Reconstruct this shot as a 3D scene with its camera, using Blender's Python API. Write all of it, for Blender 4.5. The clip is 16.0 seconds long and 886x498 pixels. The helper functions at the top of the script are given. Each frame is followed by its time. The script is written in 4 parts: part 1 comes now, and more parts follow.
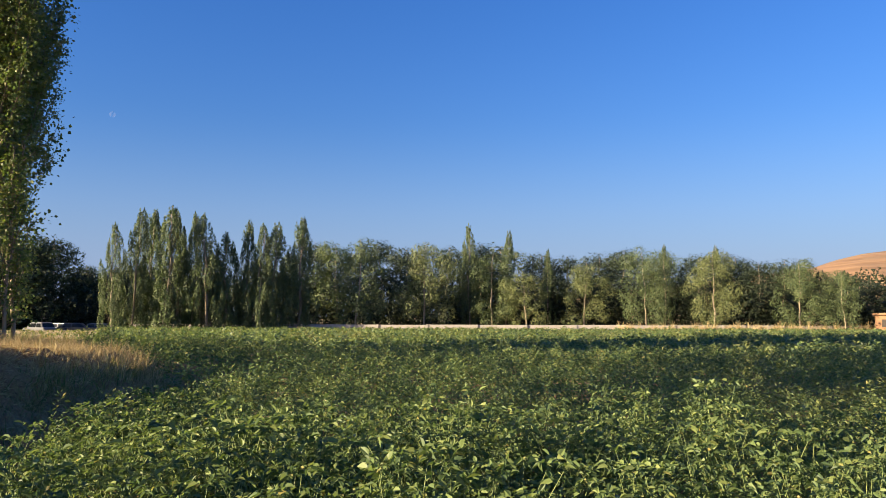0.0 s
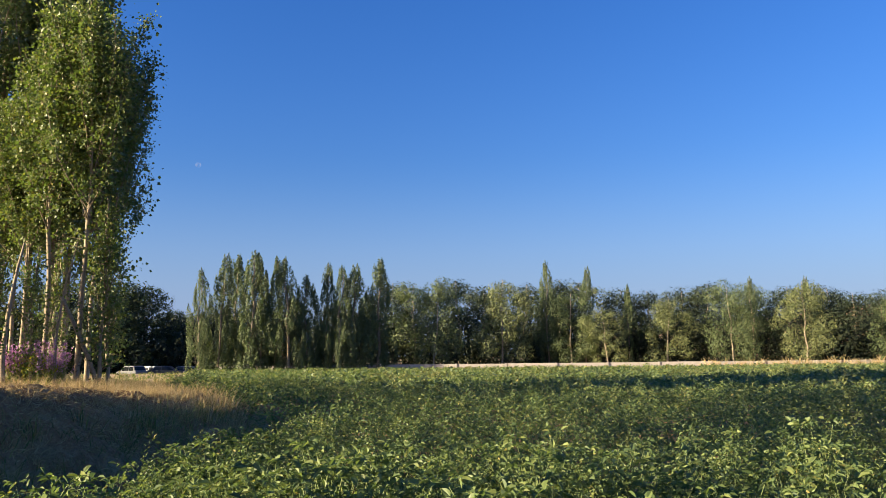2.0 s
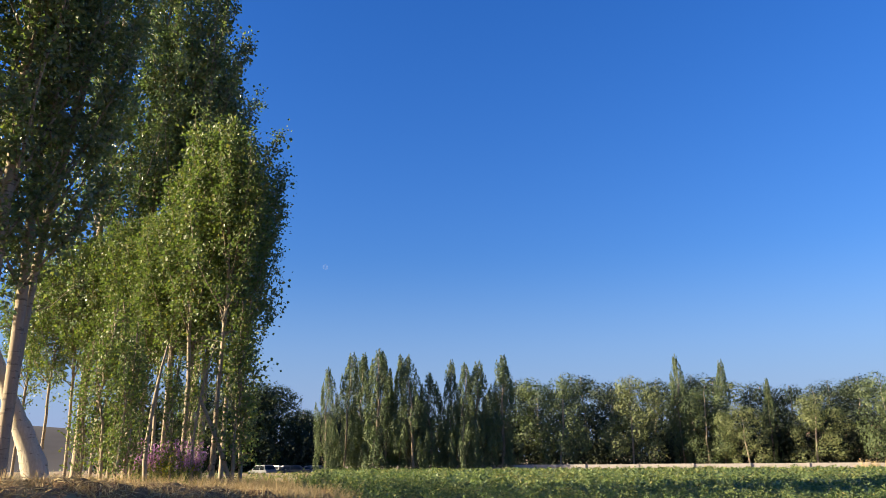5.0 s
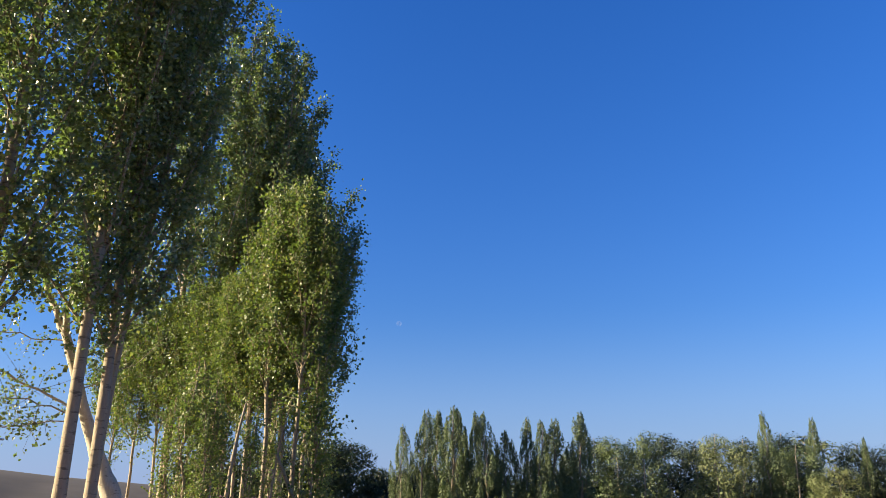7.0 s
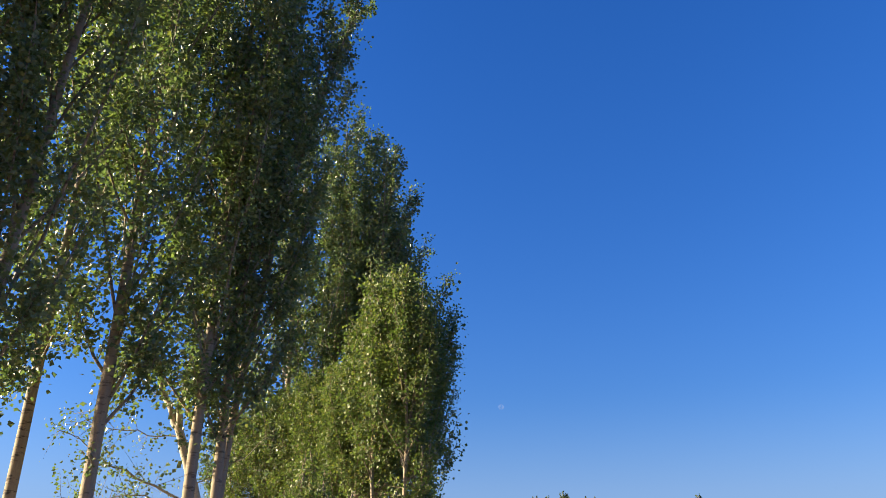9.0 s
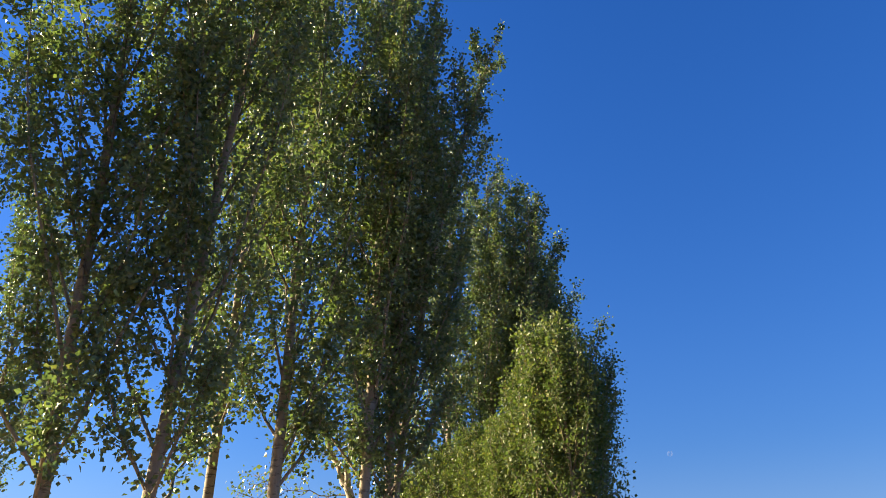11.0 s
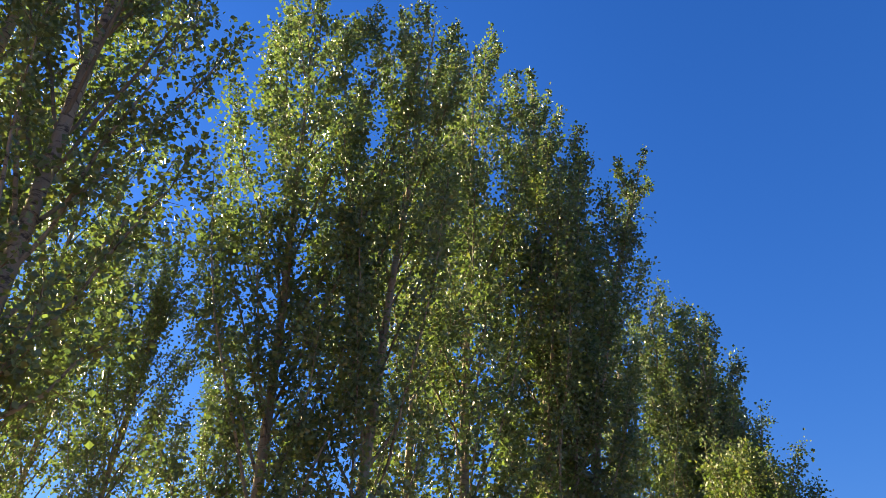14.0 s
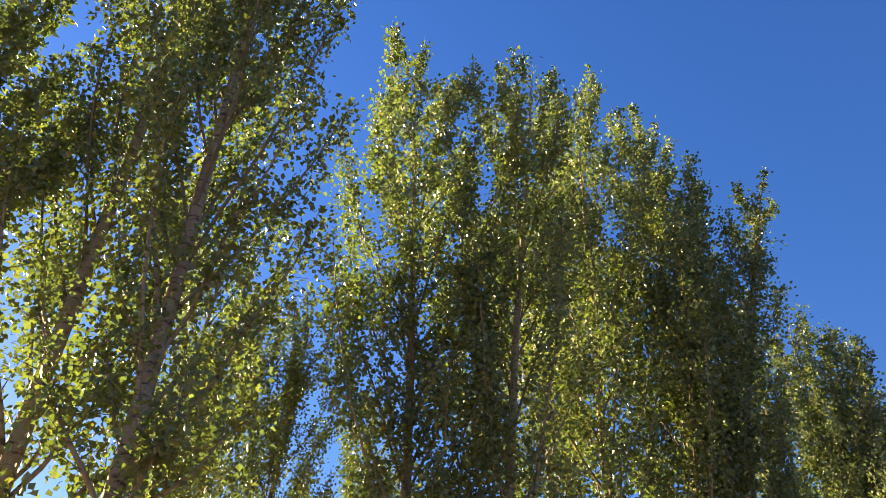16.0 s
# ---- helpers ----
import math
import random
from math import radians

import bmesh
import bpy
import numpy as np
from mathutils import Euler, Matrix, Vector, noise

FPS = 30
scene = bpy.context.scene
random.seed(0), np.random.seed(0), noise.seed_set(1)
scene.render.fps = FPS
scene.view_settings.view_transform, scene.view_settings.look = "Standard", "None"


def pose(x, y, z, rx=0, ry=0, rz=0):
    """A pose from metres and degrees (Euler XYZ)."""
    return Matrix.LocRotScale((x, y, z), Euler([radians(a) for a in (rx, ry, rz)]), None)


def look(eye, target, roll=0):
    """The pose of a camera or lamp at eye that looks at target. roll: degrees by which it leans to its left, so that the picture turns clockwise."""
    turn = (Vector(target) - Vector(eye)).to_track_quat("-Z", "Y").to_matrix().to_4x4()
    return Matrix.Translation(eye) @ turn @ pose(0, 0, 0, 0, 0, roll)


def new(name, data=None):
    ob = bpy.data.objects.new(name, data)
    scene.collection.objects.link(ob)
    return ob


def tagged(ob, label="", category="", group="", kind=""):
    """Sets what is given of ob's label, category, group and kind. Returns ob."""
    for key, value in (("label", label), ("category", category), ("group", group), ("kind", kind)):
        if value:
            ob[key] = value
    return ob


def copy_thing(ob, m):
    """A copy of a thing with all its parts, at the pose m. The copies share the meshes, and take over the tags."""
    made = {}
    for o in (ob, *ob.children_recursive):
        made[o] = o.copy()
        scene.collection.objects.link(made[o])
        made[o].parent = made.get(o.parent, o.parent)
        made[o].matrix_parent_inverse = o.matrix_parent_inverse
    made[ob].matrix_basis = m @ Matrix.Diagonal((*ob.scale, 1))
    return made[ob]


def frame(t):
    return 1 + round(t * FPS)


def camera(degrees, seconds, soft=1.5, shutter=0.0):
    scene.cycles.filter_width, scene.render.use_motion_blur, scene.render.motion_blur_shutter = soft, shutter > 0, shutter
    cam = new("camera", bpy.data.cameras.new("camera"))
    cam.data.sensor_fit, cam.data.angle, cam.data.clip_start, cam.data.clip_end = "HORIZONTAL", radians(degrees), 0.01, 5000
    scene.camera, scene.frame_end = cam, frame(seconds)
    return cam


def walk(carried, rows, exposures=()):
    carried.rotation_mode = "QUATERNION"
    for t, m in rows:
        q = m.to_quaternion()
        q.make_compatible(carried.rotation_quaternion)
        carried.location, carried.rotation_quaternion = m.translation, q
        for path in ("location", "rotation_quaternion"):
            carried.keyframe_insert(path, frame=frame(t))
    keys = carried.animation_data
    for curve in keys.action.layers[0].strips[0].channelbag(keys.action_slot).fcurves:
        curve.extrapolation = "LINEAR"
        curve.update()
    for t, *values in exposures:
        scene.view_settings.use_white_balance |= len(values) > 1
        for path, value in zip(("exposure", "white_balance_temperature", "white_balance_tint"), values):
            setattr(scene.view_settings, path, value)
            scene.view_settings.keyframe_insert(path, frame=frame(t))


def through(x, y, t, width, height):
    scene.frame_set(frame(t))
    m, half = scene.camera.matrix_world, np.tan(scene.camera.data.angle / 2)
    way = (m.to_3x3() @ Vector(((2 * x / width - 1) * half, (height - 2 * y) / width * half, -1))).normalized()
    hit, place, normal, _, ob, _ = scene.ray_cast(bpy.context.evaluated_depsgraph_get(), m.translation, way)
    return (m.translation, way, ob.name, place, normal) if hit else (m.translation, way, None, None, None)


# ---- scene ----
# camera: a hand-held pan from the field up into the poplars
FOV = 59.36
cam = camera(FOV, 16.0, soft=0.6)
EYE = (0.0, 0.0, 1.65)
PATH = [  # seconds, degrees turned to the left, degrees up, degrees of lean
    (0, -0.00, 5.00, 0.15), (0.5, 1.50, 5.73, 0.05), (1, 2.84, 6.44, -0.20), (1.5, 4.20, 7.23, -0.64), (2, 5.63, 7.86, -0.65),
    (2.5, 7.00, 8.43, -0.47), (3, 8.44, 9.22, -0.20), (3.5, 9.73, 10.47, -0.05), (4, 10.92, 11.84, 0.02), (4.5, 12.48, 13.46, -0.26),
    (4.7, 13.37, 14.10, -0.44), (6.8, 19.56, 18.80, 0.43), (7, 20.16, 19.11, 0.25), (7.5, 21.73, 20.51, 0.04), (8, 23.77, 22.19, -0.02),
    (8.5, 25.71, 23.98, 0.14), (8.7, 26.42, 24.51, -0.01), (10.8, 38.64, 28.26, 0.33), (11, 39.81, 28.76, 0.51), (11.5, 42.61, 30.73, 1.29),
    (12, 44.75, 32.53, 2.04), (12.5, 46.89, 34.26, 2.62), (13, 49.49, 36.02, 3.00), (13.5, 51.40, 37.19, 2.31), (14, 54.12, 38.53, 2.78),
    (14.5, 57.14, 39.68, 3.22), (15, 60.05, 40.42, 3.08), (15.5, 63.15, 41.27, 3.47), (16, 65.73, 41.84, 4.37),
]
SKY_STRENGTH = 0.054
EXPOSURES = [(0, 1.86, 6500, 10), (2, 1.87, 6400, 10), (4.7, 1.88, 6150, 10), (8.7, 1.91, 6150, 10), (11, 1.96, 6350, 10), (12, 2.18, 6900, 10), (13, 2.35, 7300, 10), (14, 2.22, 6600, 10),
             (15, 2.37, 7500, 11), (16, 2.46, 8100, 13)]
walk(cam, [(t, pose(*EYE, 90 + p, 0, yw) @ pose(0, 0, 0, 0, 0, rl)) for t, yw, p, rl in PATH],
     exposures=EXPOSURES)

# ---- world and sun ----
SUN_AZ, SUN_EL = 116.0, 15.0        # degrees to the left of +y, degrees up
world = bpy.data.worlds.new("world")
scene.world = world
world.use_nodes = True
wn = world.node_tree.nodes
sky = wn.new("ShaderNodeTexSky")
sky.sky_type = "NISHITA"
sky.sun_disc = False
sky.sun_elevation, sky.sun_rotation = radians(SUN_EL), radians(-SUN_AZ % 360)
sky.altitude, sky.air_density, sky.dust_density, sky.ozone_density = 0.0, 1.6, 0.45, 5.0
vivid = wn.new("ShaderNodeHueSaturation")
vivid.inputs["Saturation"].default_value = 1.2
tint = wn.new("ShaderNodeMix")
tint.data_type, tint.blend_type = "RGBA", "MULTIPLY"
tint.inputs[0].default_value = 1.0
tint.inputs[7].default_value = (0.565, 0.64, 1.07, 1)
wn["Background"].inputs[1].default_value = SKY_STRENGTH
heading = wn.new("ShaderNodeTexCoord")
axes = wn.new("ShaderNodeSeparateXYZ")
low = wn.new("ShaderNodeMapRange")
low.interpolation_type = "SMOOTHSTEP"
low.inputs["From Min"].default_value, low.inputs["From Max"].default_value = 0.26, -0.04
low.inputs["To Max"].default_value = 0.75
haze = wn.new("ShaderNodeMix")
haze.data_type = "RGBA"
haze.inputs[7].default_value = (1.8, 2.52, 4.45, 1)      # pale haze low over the land, the same all round
world.node_tree.links.new(heading.outputs["Generated"], axes.inputs[0])
world.node_tree.links.new(axes.outputs["Z"], low.inputs["Value"])
world.node_tree.links.new(low.outputs["Result"], haze.inputs[0])
world.node_tree.links.new(sky.outputs[0], vivid.inputs["Color"])
world.node_tree.links.new(vivid.outputs[0], tint.inputs[6])
world.node_tree.links.new(tint.outputs[2], haze.inputs[6])
world.node_tree.links.new(haze.outputs[2], wn["Background"].inputs[0])
lamp = bpy.data.lights.new("sun", "SUN")
lamp.energy, lamp.angle, lamp.color = 5.0, radians(0.6), (1.0, 0.8, 0.5)
sun = new("sun", lamp)
sx, sy = -math.sin(radians(SUN_AZ)), math.cos(radians(SUN_AZ))
sun.matrix_world = look((0, 0, 30), (-sx, -sy, 30 - math.tan(radians(SUN_EL))))

# ---- materials ----


def material(name, rough=0.8, metal=0.0):
    m = bpy.data.materials.new(name)
    m.use_nodes = True
    nt = m.node_tree
    b = nt.nodes["Principled BSDF"]
    b.inputs["Roughness"].default_value, b.inputs["Metallic"].default_value = rough, metal
    return m, nt, b


def node(nt, kind, **values):
    n = nt.nodes.new(kind)
    for key, value in values.items():
        n.inputs[key.replace("_", " ")].default_value = value
    return n


def ramp(nt, fac, stops):
    r = nt.nodes.new("ShaderNodeValToRGB")
    r.color_ramp.elements.remove(r.color_ramp.elements[0])
    r.color_ramp.elements[0].position, r.color_ramp.elements[0].color = stops[0][0], (*stops[0][1], 1)
    for p, c in stops[1:]:
        e = r.color_ramp.elements.new(p)
        e.color = (*c, 1)
    nt.links.new(fac, r.inputs[0])
    return r.outputs[0]


def mix(nt, fac, a, b, how="MIX"):
    n = nt.nodes.new("ShaderNodeMix")
    n.data_type, n.blend_type = "RGBA", how
    for socket, value in ((n.inputs[0], fac), (n.inputs[6], a), (n.inputs[7], b)):
        if isinstance(value, bpy.types.NodeSocket):
            nt.links.new(value, socket)
        elif isinstance(value, tuple):
            socket.default_value = (*value, 1)
        else:
            socket.default_value = value
    return n.outputs[2]


def noise_tex(nt, scale, detail=4.0, rough=0.6, stretch=(1, 1, 1), coords="Object"):
    tc = nt.nodes.new("ShaderNodeTexCoord")
    mp = nt.nodes.new("ShaderNodeMapping")
    mp.inputs["Scale"].default_value = stretch
    nt.links.new(tc.outputs[coords], mp.inputs[0])
    n = node(nt, "ShaderNodeTexNoise", Scale=scale, Detail=detail, Roughness=rough)
    nt.links.new(mp.outputs[0], n.inputs["Vector"])
    return n.outputs["Fac"]


def bump(nt, b, height, strength=0.4, distance=0.02):
    n = node(nt, "ShaderNodeBump", Strength=strength, Distance=distance)
    nt.links.new(height, n.inputs["Height"])
    nt.links.new(n.outputs[0], b.inputs["Normal"])


def leaf_material(name, stops, through_colour, through=0.4, rough=0.45, patch=None, patch_scale=0.3, gloss=0.3):
    """Leaves: colour varies from leaf to leaf, light shines partly through."""
    m, nt, b = material(name, rough)
    geo = nt.nodes.new("ShaderNodeNewGeometry")
    colour = ramp(nt, geo.outputs["Random Per Island"], stops)
    if patch:
        big = ramp(nt, noise_tex(nt, patch_scale, 3.0), ((0.52, (0, 0, 0)), (0.68, (1, 1, 1))))
        colour = mix(nt, mix(nt, 0.6, (0, 0, 0), big), colour, mix(nt, 0.75, colour, patch))
    nt.links.new(colour, b.inputs["Base Color"])
    b.inputs["Specular IOR Level"].default_value = gloss
    tr = nt.nodes.new("ShaderNodeBsdfTranslucent")
    nt.links.new(mix(nt, 1.0, colour, through_colour, "MULTIPLY"), tr.inputs[0])
    ms = nt.nodes.new("ShaderNodeMixShader")
    ms.inputs[0].default_value = through
    nt.links.new(b.outputs[0], ms.inputs[1])
    nt.links.new(tr.outputs[0], ms.inputs[2])
    nt.links.new(ms.outputs[0], nt.nodes["Material Output"].inputs[0])
    return m


def earth_material():
    """Soil of the field and the bank, with straw, dry grass and distant scrub by place."""
    m, nt, b = material("earth", 0.95)
    fine = noise_tex(nt, 14.0, 8.0, 0.7)
    mid = noise_tex(nt, 1.3, 5.0)
    wide = noise_tex(nt, 0.05, 4.0)
    soil = ramp(nt, fine, ((0.3, (0.13, 0.07, 0.03)), (0.55, (0.3, 0.17, 0.075)), (0.75, (0.46, 0.29, 0.135))))
    straw = ramp(nt, fine, ((0.3, (0.2, 0.14, 0.06)), (0.7, (0.48, 0.36, 0.18))))
    near = mix(nt, ramp(nt, mid, ((0.5, (0, 0, 0)), (0.66, (1, 1, 1)))), soil, straw)
    scrub = ramp(nt, wide, ((0.35, (0.28, 0.2, 0.11)), (0.6, (0.42, 0.31, 0.17)), (0.75, (0.2, 0.19, 0.09))))
    tc = nt.nodes.new("ShaderNodeTexCoord")
    sep = nt.nodes.new("ShaderNodeSeparateXYZ")
    nt.links.new(tc.outputs["Object"], sep.inputs[0])
    far = node(nt, "ShaderNodeMapRange", From_Min=84.0, From_Max=92.0)
    nt.links.new(sep.outputs["Y"], far.inputs[0])
    left = node(nt, "ShaderNodeMapRange", From_Min=-13.0, From_Max=-17.0)
    nt.links.new(sep.outputs["X"], left.inputs[0])
    either = nt.nodes.new("ShaderNodeMath")
    either.operation = "MAXIMUM"
    nt.links.new(far.outputs[0], either.inputs[0])
    nt.links.new(left.outputs[0], either.inputs[1])
    nt.links.new(mix(nt, either.outputs[0], near, scrub), b.inputs["Base Color"])
    bump(nt, b, fine, 1.0, 0.09)
    return m


def bark_material(name, pale, dark, marks=0.5, scale=1.0):
    m, nt, b = material(name, 0.85)
    band = noise_tex(nt, 3.0 * scale, 5.0, 0.65, (1.2, 1.2, 5.0))
    grain = noise_tex(nt, 22.0 * scale, 6.0, 0.7, (1, 1, 0.35))
    colour = ramp(nt, grain, ((0.3, tuple(c * 0.72 for c in pale)), (0.7, pale)))
    lo = 0.62 - 0.14 * marks
    colour = mix(nt, ramp(nt, band, ((lo, (0, 0, 0)), (lo + 0.08, (1, 1, 1)))), colour, dark)
    nt.links.new(colour, b.inputs["Base Color"])
    bump(nt, b, grain, 0.7, 0.02)
    return m


def plain(name, colour, rough=0.7, metal=0.0, vary=0.25, scale=6.0):
    m, nt, b = material(name, rough, metal)
    n = noise_tex(nt, scale, 5.0)
    lo, hi = tuple(c * (1 - vary) for c in colour), tuple(min(1, c * (1 + vary)) for c in colour)
    nt.links.new(ramp(nt, n, ((0.3, lo), (0.7, hi))), b.inputs["Base Color"])
    bump(nt, b, n, 0.25, 0.01)
    return m


def hill_material():
    """Bare reddish slope with faint level furrows and scrub."""
    m, nt, b = material("dry_hillside", 0.95)
    furrow = noise_tex(nt, 0.05, 4.0, 0.6, (0.15, 0.15, 6.0))
    patch = noise_tex(nt, 0.02, 5.0)
    colour = ramp(nt, furrow, ((0.35, (0.19, 0.105, 0.05)), (0.55, (0.27, 0.155, 0.078)), (0.7, (0.35, 0.23, 0.13))))
    colour = mix(nt, ramp(nt, patch, ((0.5, (0, 0, 0)), (0.75, (0.7, 0.7, 0.7)))), colour, (0.27, 0.19, 0.1))
    nt.links.new(colour, b.inputs["Base Color"])
    bump(nt, b, furrow, 0.8, 2.0)
    return m


MAT_EARTH = earth_material()
MAT_POPLAR = leaf_material("poplar_leaf", ((0.0, (0.085, 0.115, 0.066)), (0.5, (0.13, 0.165, 0.085)), (0.85, (0.165, 0.195, 0.09)), (1.0, (0.2, 0.19, 0.075))), (1.2, 1.5, 0.6), 0.38, 0.36, gloss=0.6)
MAT_YOUNG = leaf_material("young_poplar_leaf", ((0.0, (0.06, 0.09, 0.036)), (0.5, (0.096, 0.134, 0.046)), (0.9, (0.145, 0.168, 0.056)), (1.0, (0.2, 0.185, 0.058))), (1.5, 1.7, 0.7), 0.36, 0.45, gloss=0.45)
MAT_FAR = leaf_material("far_leaf", ((0.0, (0.054, 0.078, 0.037)), (0.5, (0.078, 0.106, 0.048)), (1.0, (0.112, 0.136, 0.058))), (1.5, 1.7, 0.7), 0.18, 0.6)
MAT_FAR_OLIVE = leaf_material("far_olive_leaf", ((0.0, (0.08, 0.1, 0.045)), (0.5, (0.115, 0.138, 0.058)), (1.0, (0.155, 0.165, 0.07))), (1.6, 1.7, 0.7), 0.18, 0.6)
# far leaf colour darkened to stand for shade on the back row
MAT_FAR_SHADED = leaf_material("far_shaded_leaf", ((0.0, (0.022, 0.034, 0.022)), (0.6, (0.033, 0.048, 0.028)), (1.0, (0.054, 0.07, 0.036))), (1.4, 1.6, 0.7), 0.2, 0.6)
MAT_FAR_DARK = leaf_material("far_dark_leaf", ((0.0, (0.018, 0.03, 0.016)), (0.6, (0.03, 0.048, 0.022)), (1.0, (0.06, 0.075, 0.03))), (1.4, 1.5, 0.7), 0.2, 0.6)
MAT_CROP = leaf_material("potato_leaf", ((0.0, (0.053, 0.084, 0.041)), (0.4, (0.097, 0.143, 0.057)), (0.8, (0.162, 0.208, 0.076)), (0.97, (0.215, 0.245, 0.085)), (1.0, (0.29, 0.24, 0.085))), (1.6, 1.7, 0.8), 0.3, 0.5, patch=(0.25, 0.215, 0.075), patch_scale=0.22, gloss=0.28)
# scrub leaves coloured near black in place of the shade under the wood
MAT_SHADED_SCRUB = leaf_material("shaded_scrub_leaf", ((0.0, (0.012, 0.02, 0.011)), (0.7, (0.022, 0.032, 0.016)), (1.0, (0.045, 0.05, 0.024))), (1.3, 1.4, 0.7), 0.15, 0.7)
MAT_STEM = plain("green_stem", (0.15, 0.19, 0.06), 0.6)
MAT_BARK = bark_material("poplar_bark", (0.32, 0.26, 0.185), (0.12, 0.095, 0.065), 0.4)
MAT_BARK_DARK = bark_material("grey_bark", (0.3, 0.25, 0.18), (0.07, 0.055, 0.04), 0.6)
MAT_BARK_WHITE = bark_material("white_bark", (0.47, 0.41, 0.32), (0.13, 0.1, 0.07), 0.1)
MAT_TWIG = plain("twig", (0.15, 0.12, 0.08), 0.9)
MAT_DRY = leaf_material("dry_grass", ((0.0, (0.28, 0.21, 0.1)), (0.5, (0.45, 0.345, 0.175)), (1.0, (0.58, 0.47, 0.27))), (1.2, 1.1, 0.9), 0.3, 0.7)
MAT_GRASS = leaf_material("green_grass", ((0.0, (0.06, 0.09, 0.03)), (0.6, (0.12, 0.15, 0.05)), (1.0, (0.3, 0.27, 0.11))), (1.6, 1.6, 0.8), 0.35, 0.6)
MAT_FLOWER = leaf_material("purple_flower", ((0.0, (0.3, 0.15, 0.33)), (0.5, (0.45, 0.25, 0.46)), (1.0, (0.6, 0.38, 0.58))), (1.3, 1.0, 1.3), 0.3, 0.6)
MAT_YELLOW = leaf_material("yellow_weed", ((0.0, (0.22, 0.24, 0.03)), (1.0, (0.42, 0.38, 0.04))), (1.3, 1.3, 0.6), 0.3, 0.6)
MAT_WALL = plain("pale_concrete", (0.3, 0.275, 0.255), 0.85, 0, 0.15, 1.5)
MAT_CLAY = plain("sunlit_clay", (0.26, 0.145, 0.08), 0.9, 0, 0.2, 1.5)
MAT_WOOD_DARK = plain("dark_wood", (0.04, 0.03, 0.025), 0.7)
MAT_STEEL = plain("galvanised_steel", (0.3, 0.31, 0.33), 0.45, 0.6, 0.1, 3.0)
MAT_HILL = hill_material()
# pale and silver paint toned down to stand for shade under the trees
MAT_PAINT_PALE_SHADED = plain("shaded_pale_car_paint", (0.13, 0.135, 0.15), 0.3, 0, 0.04, 2.0)
MAT_PAINT_DARK = plain("dark_car_paint", (0.03, 0.035, 0.05), 0.3, 0, 0.1, 2.0)
MAT_PAINT_SILVER_SHADED = plain("shaded_silver_car_paint", (0.1, 0.105, 0.12), 0.35, 0.5, 0.05, 2.0)
MAT_GLASS = plain("dark_car_glass", (0.02, 0.025, 0.03), 0.1, 0, 0.1, 2.0)
MAT_TYRE = plain("black_rubber", (0.03, 0.03, 0.03), 0.85)
MAT_RIM = plain("grey_rim", (0.4, 0.4, 0.4), 0.35, 0.8)
MAT_LIGHT = plain("headlight_glass", (0.7, 0.7, 0.68), 0.15)
MAT_HILL_DARK = plain("grey_hillside", (0.045, 0.037, 0.031), 0.95, 0, 0.3, 0.05)

# ---- mesh helpers ----


def part(name, me, mat, parent=None, label=""):
    """One mesh object, under a thing or a part. me: a mesh or a bmesh."""
    if isinstance(me, bmesh.types.BMesh):
        bm, me = me, bpy.data.meshes.new(name)
        bm.to_mesh(me)
        bm.free()
    me.name = name
    if mat and not me.materials:
        me.materials.append(mat)
    ob = new(name, me)
    ob.parent = parent
    return tagged(ob, label)


def thing(name, label, category, place=(0, 0, 0), group="", kind="", turn=0.0):
    e = new(name)
    e.matrix_basis = pose(*place, 0, 0, turn)
    return tagged(e, label, category, group, kind)


def mesh_of(verts, faces, smooth=False):
    """A mesh from an (n, 3) array and an (m, k) array of faces with k corners."""
    me = bpy.data.meshes.new("mesh")
    verts, faces = np.asarray(verts, np.float32), np.asarray(faces, np.int32)
    me.vertices.add(len(verts))
    me.vertices.foreach_set("co", verts.ravel())
    me.loops.add(faces.size)
    me.loops.foreach_set("vertex_index", faces.ravel())
    me.polygons.add(len(faces))
    me.polygons.foreach_set("loop_start", np.arange(0, faces.size, faces.shape[1], dtype=np.int32))
    me.polygons.foreach_set("use_smooth", np.full(len(faces), smooth))
    me.update(calc_edges=True)
    return me


def unit(v):
    return v / np.maximum(np.linalg.norm(v, axis=-1, keepdims=True), 1e-9)


def leaf_mesh(at, axis, normal, length, width=0.8, fold=0.12, far=False):
    """Kite-shaped leaves: one folded quad each, or one triangle each for trees far off."""
    axis = unit(axis)
    side = unit(np.cross(axis, normal))
    normal = np.cross(side, axis)
    L = np.asarray(length).reshape(-1, 1)
    if far:
        v = np.stack([at - side * L * width / 2, at + side * L * width / 2, at + axis * L], 1)
        return v.reshape(-1, 3), np.arange(3 * len(at)).reshape(-1, 3)
    mid = at + axis * L * 0.42
    v = np.stack([at, mid + side * L * width / 2 + normal * L * fold, at + axis * L, mid - side * L * width / 2 + normal * L * fold], 1)
    n = len(at)
    return v.reshape(-1, 3), np.arange(4 * n).reshape(n, 4)


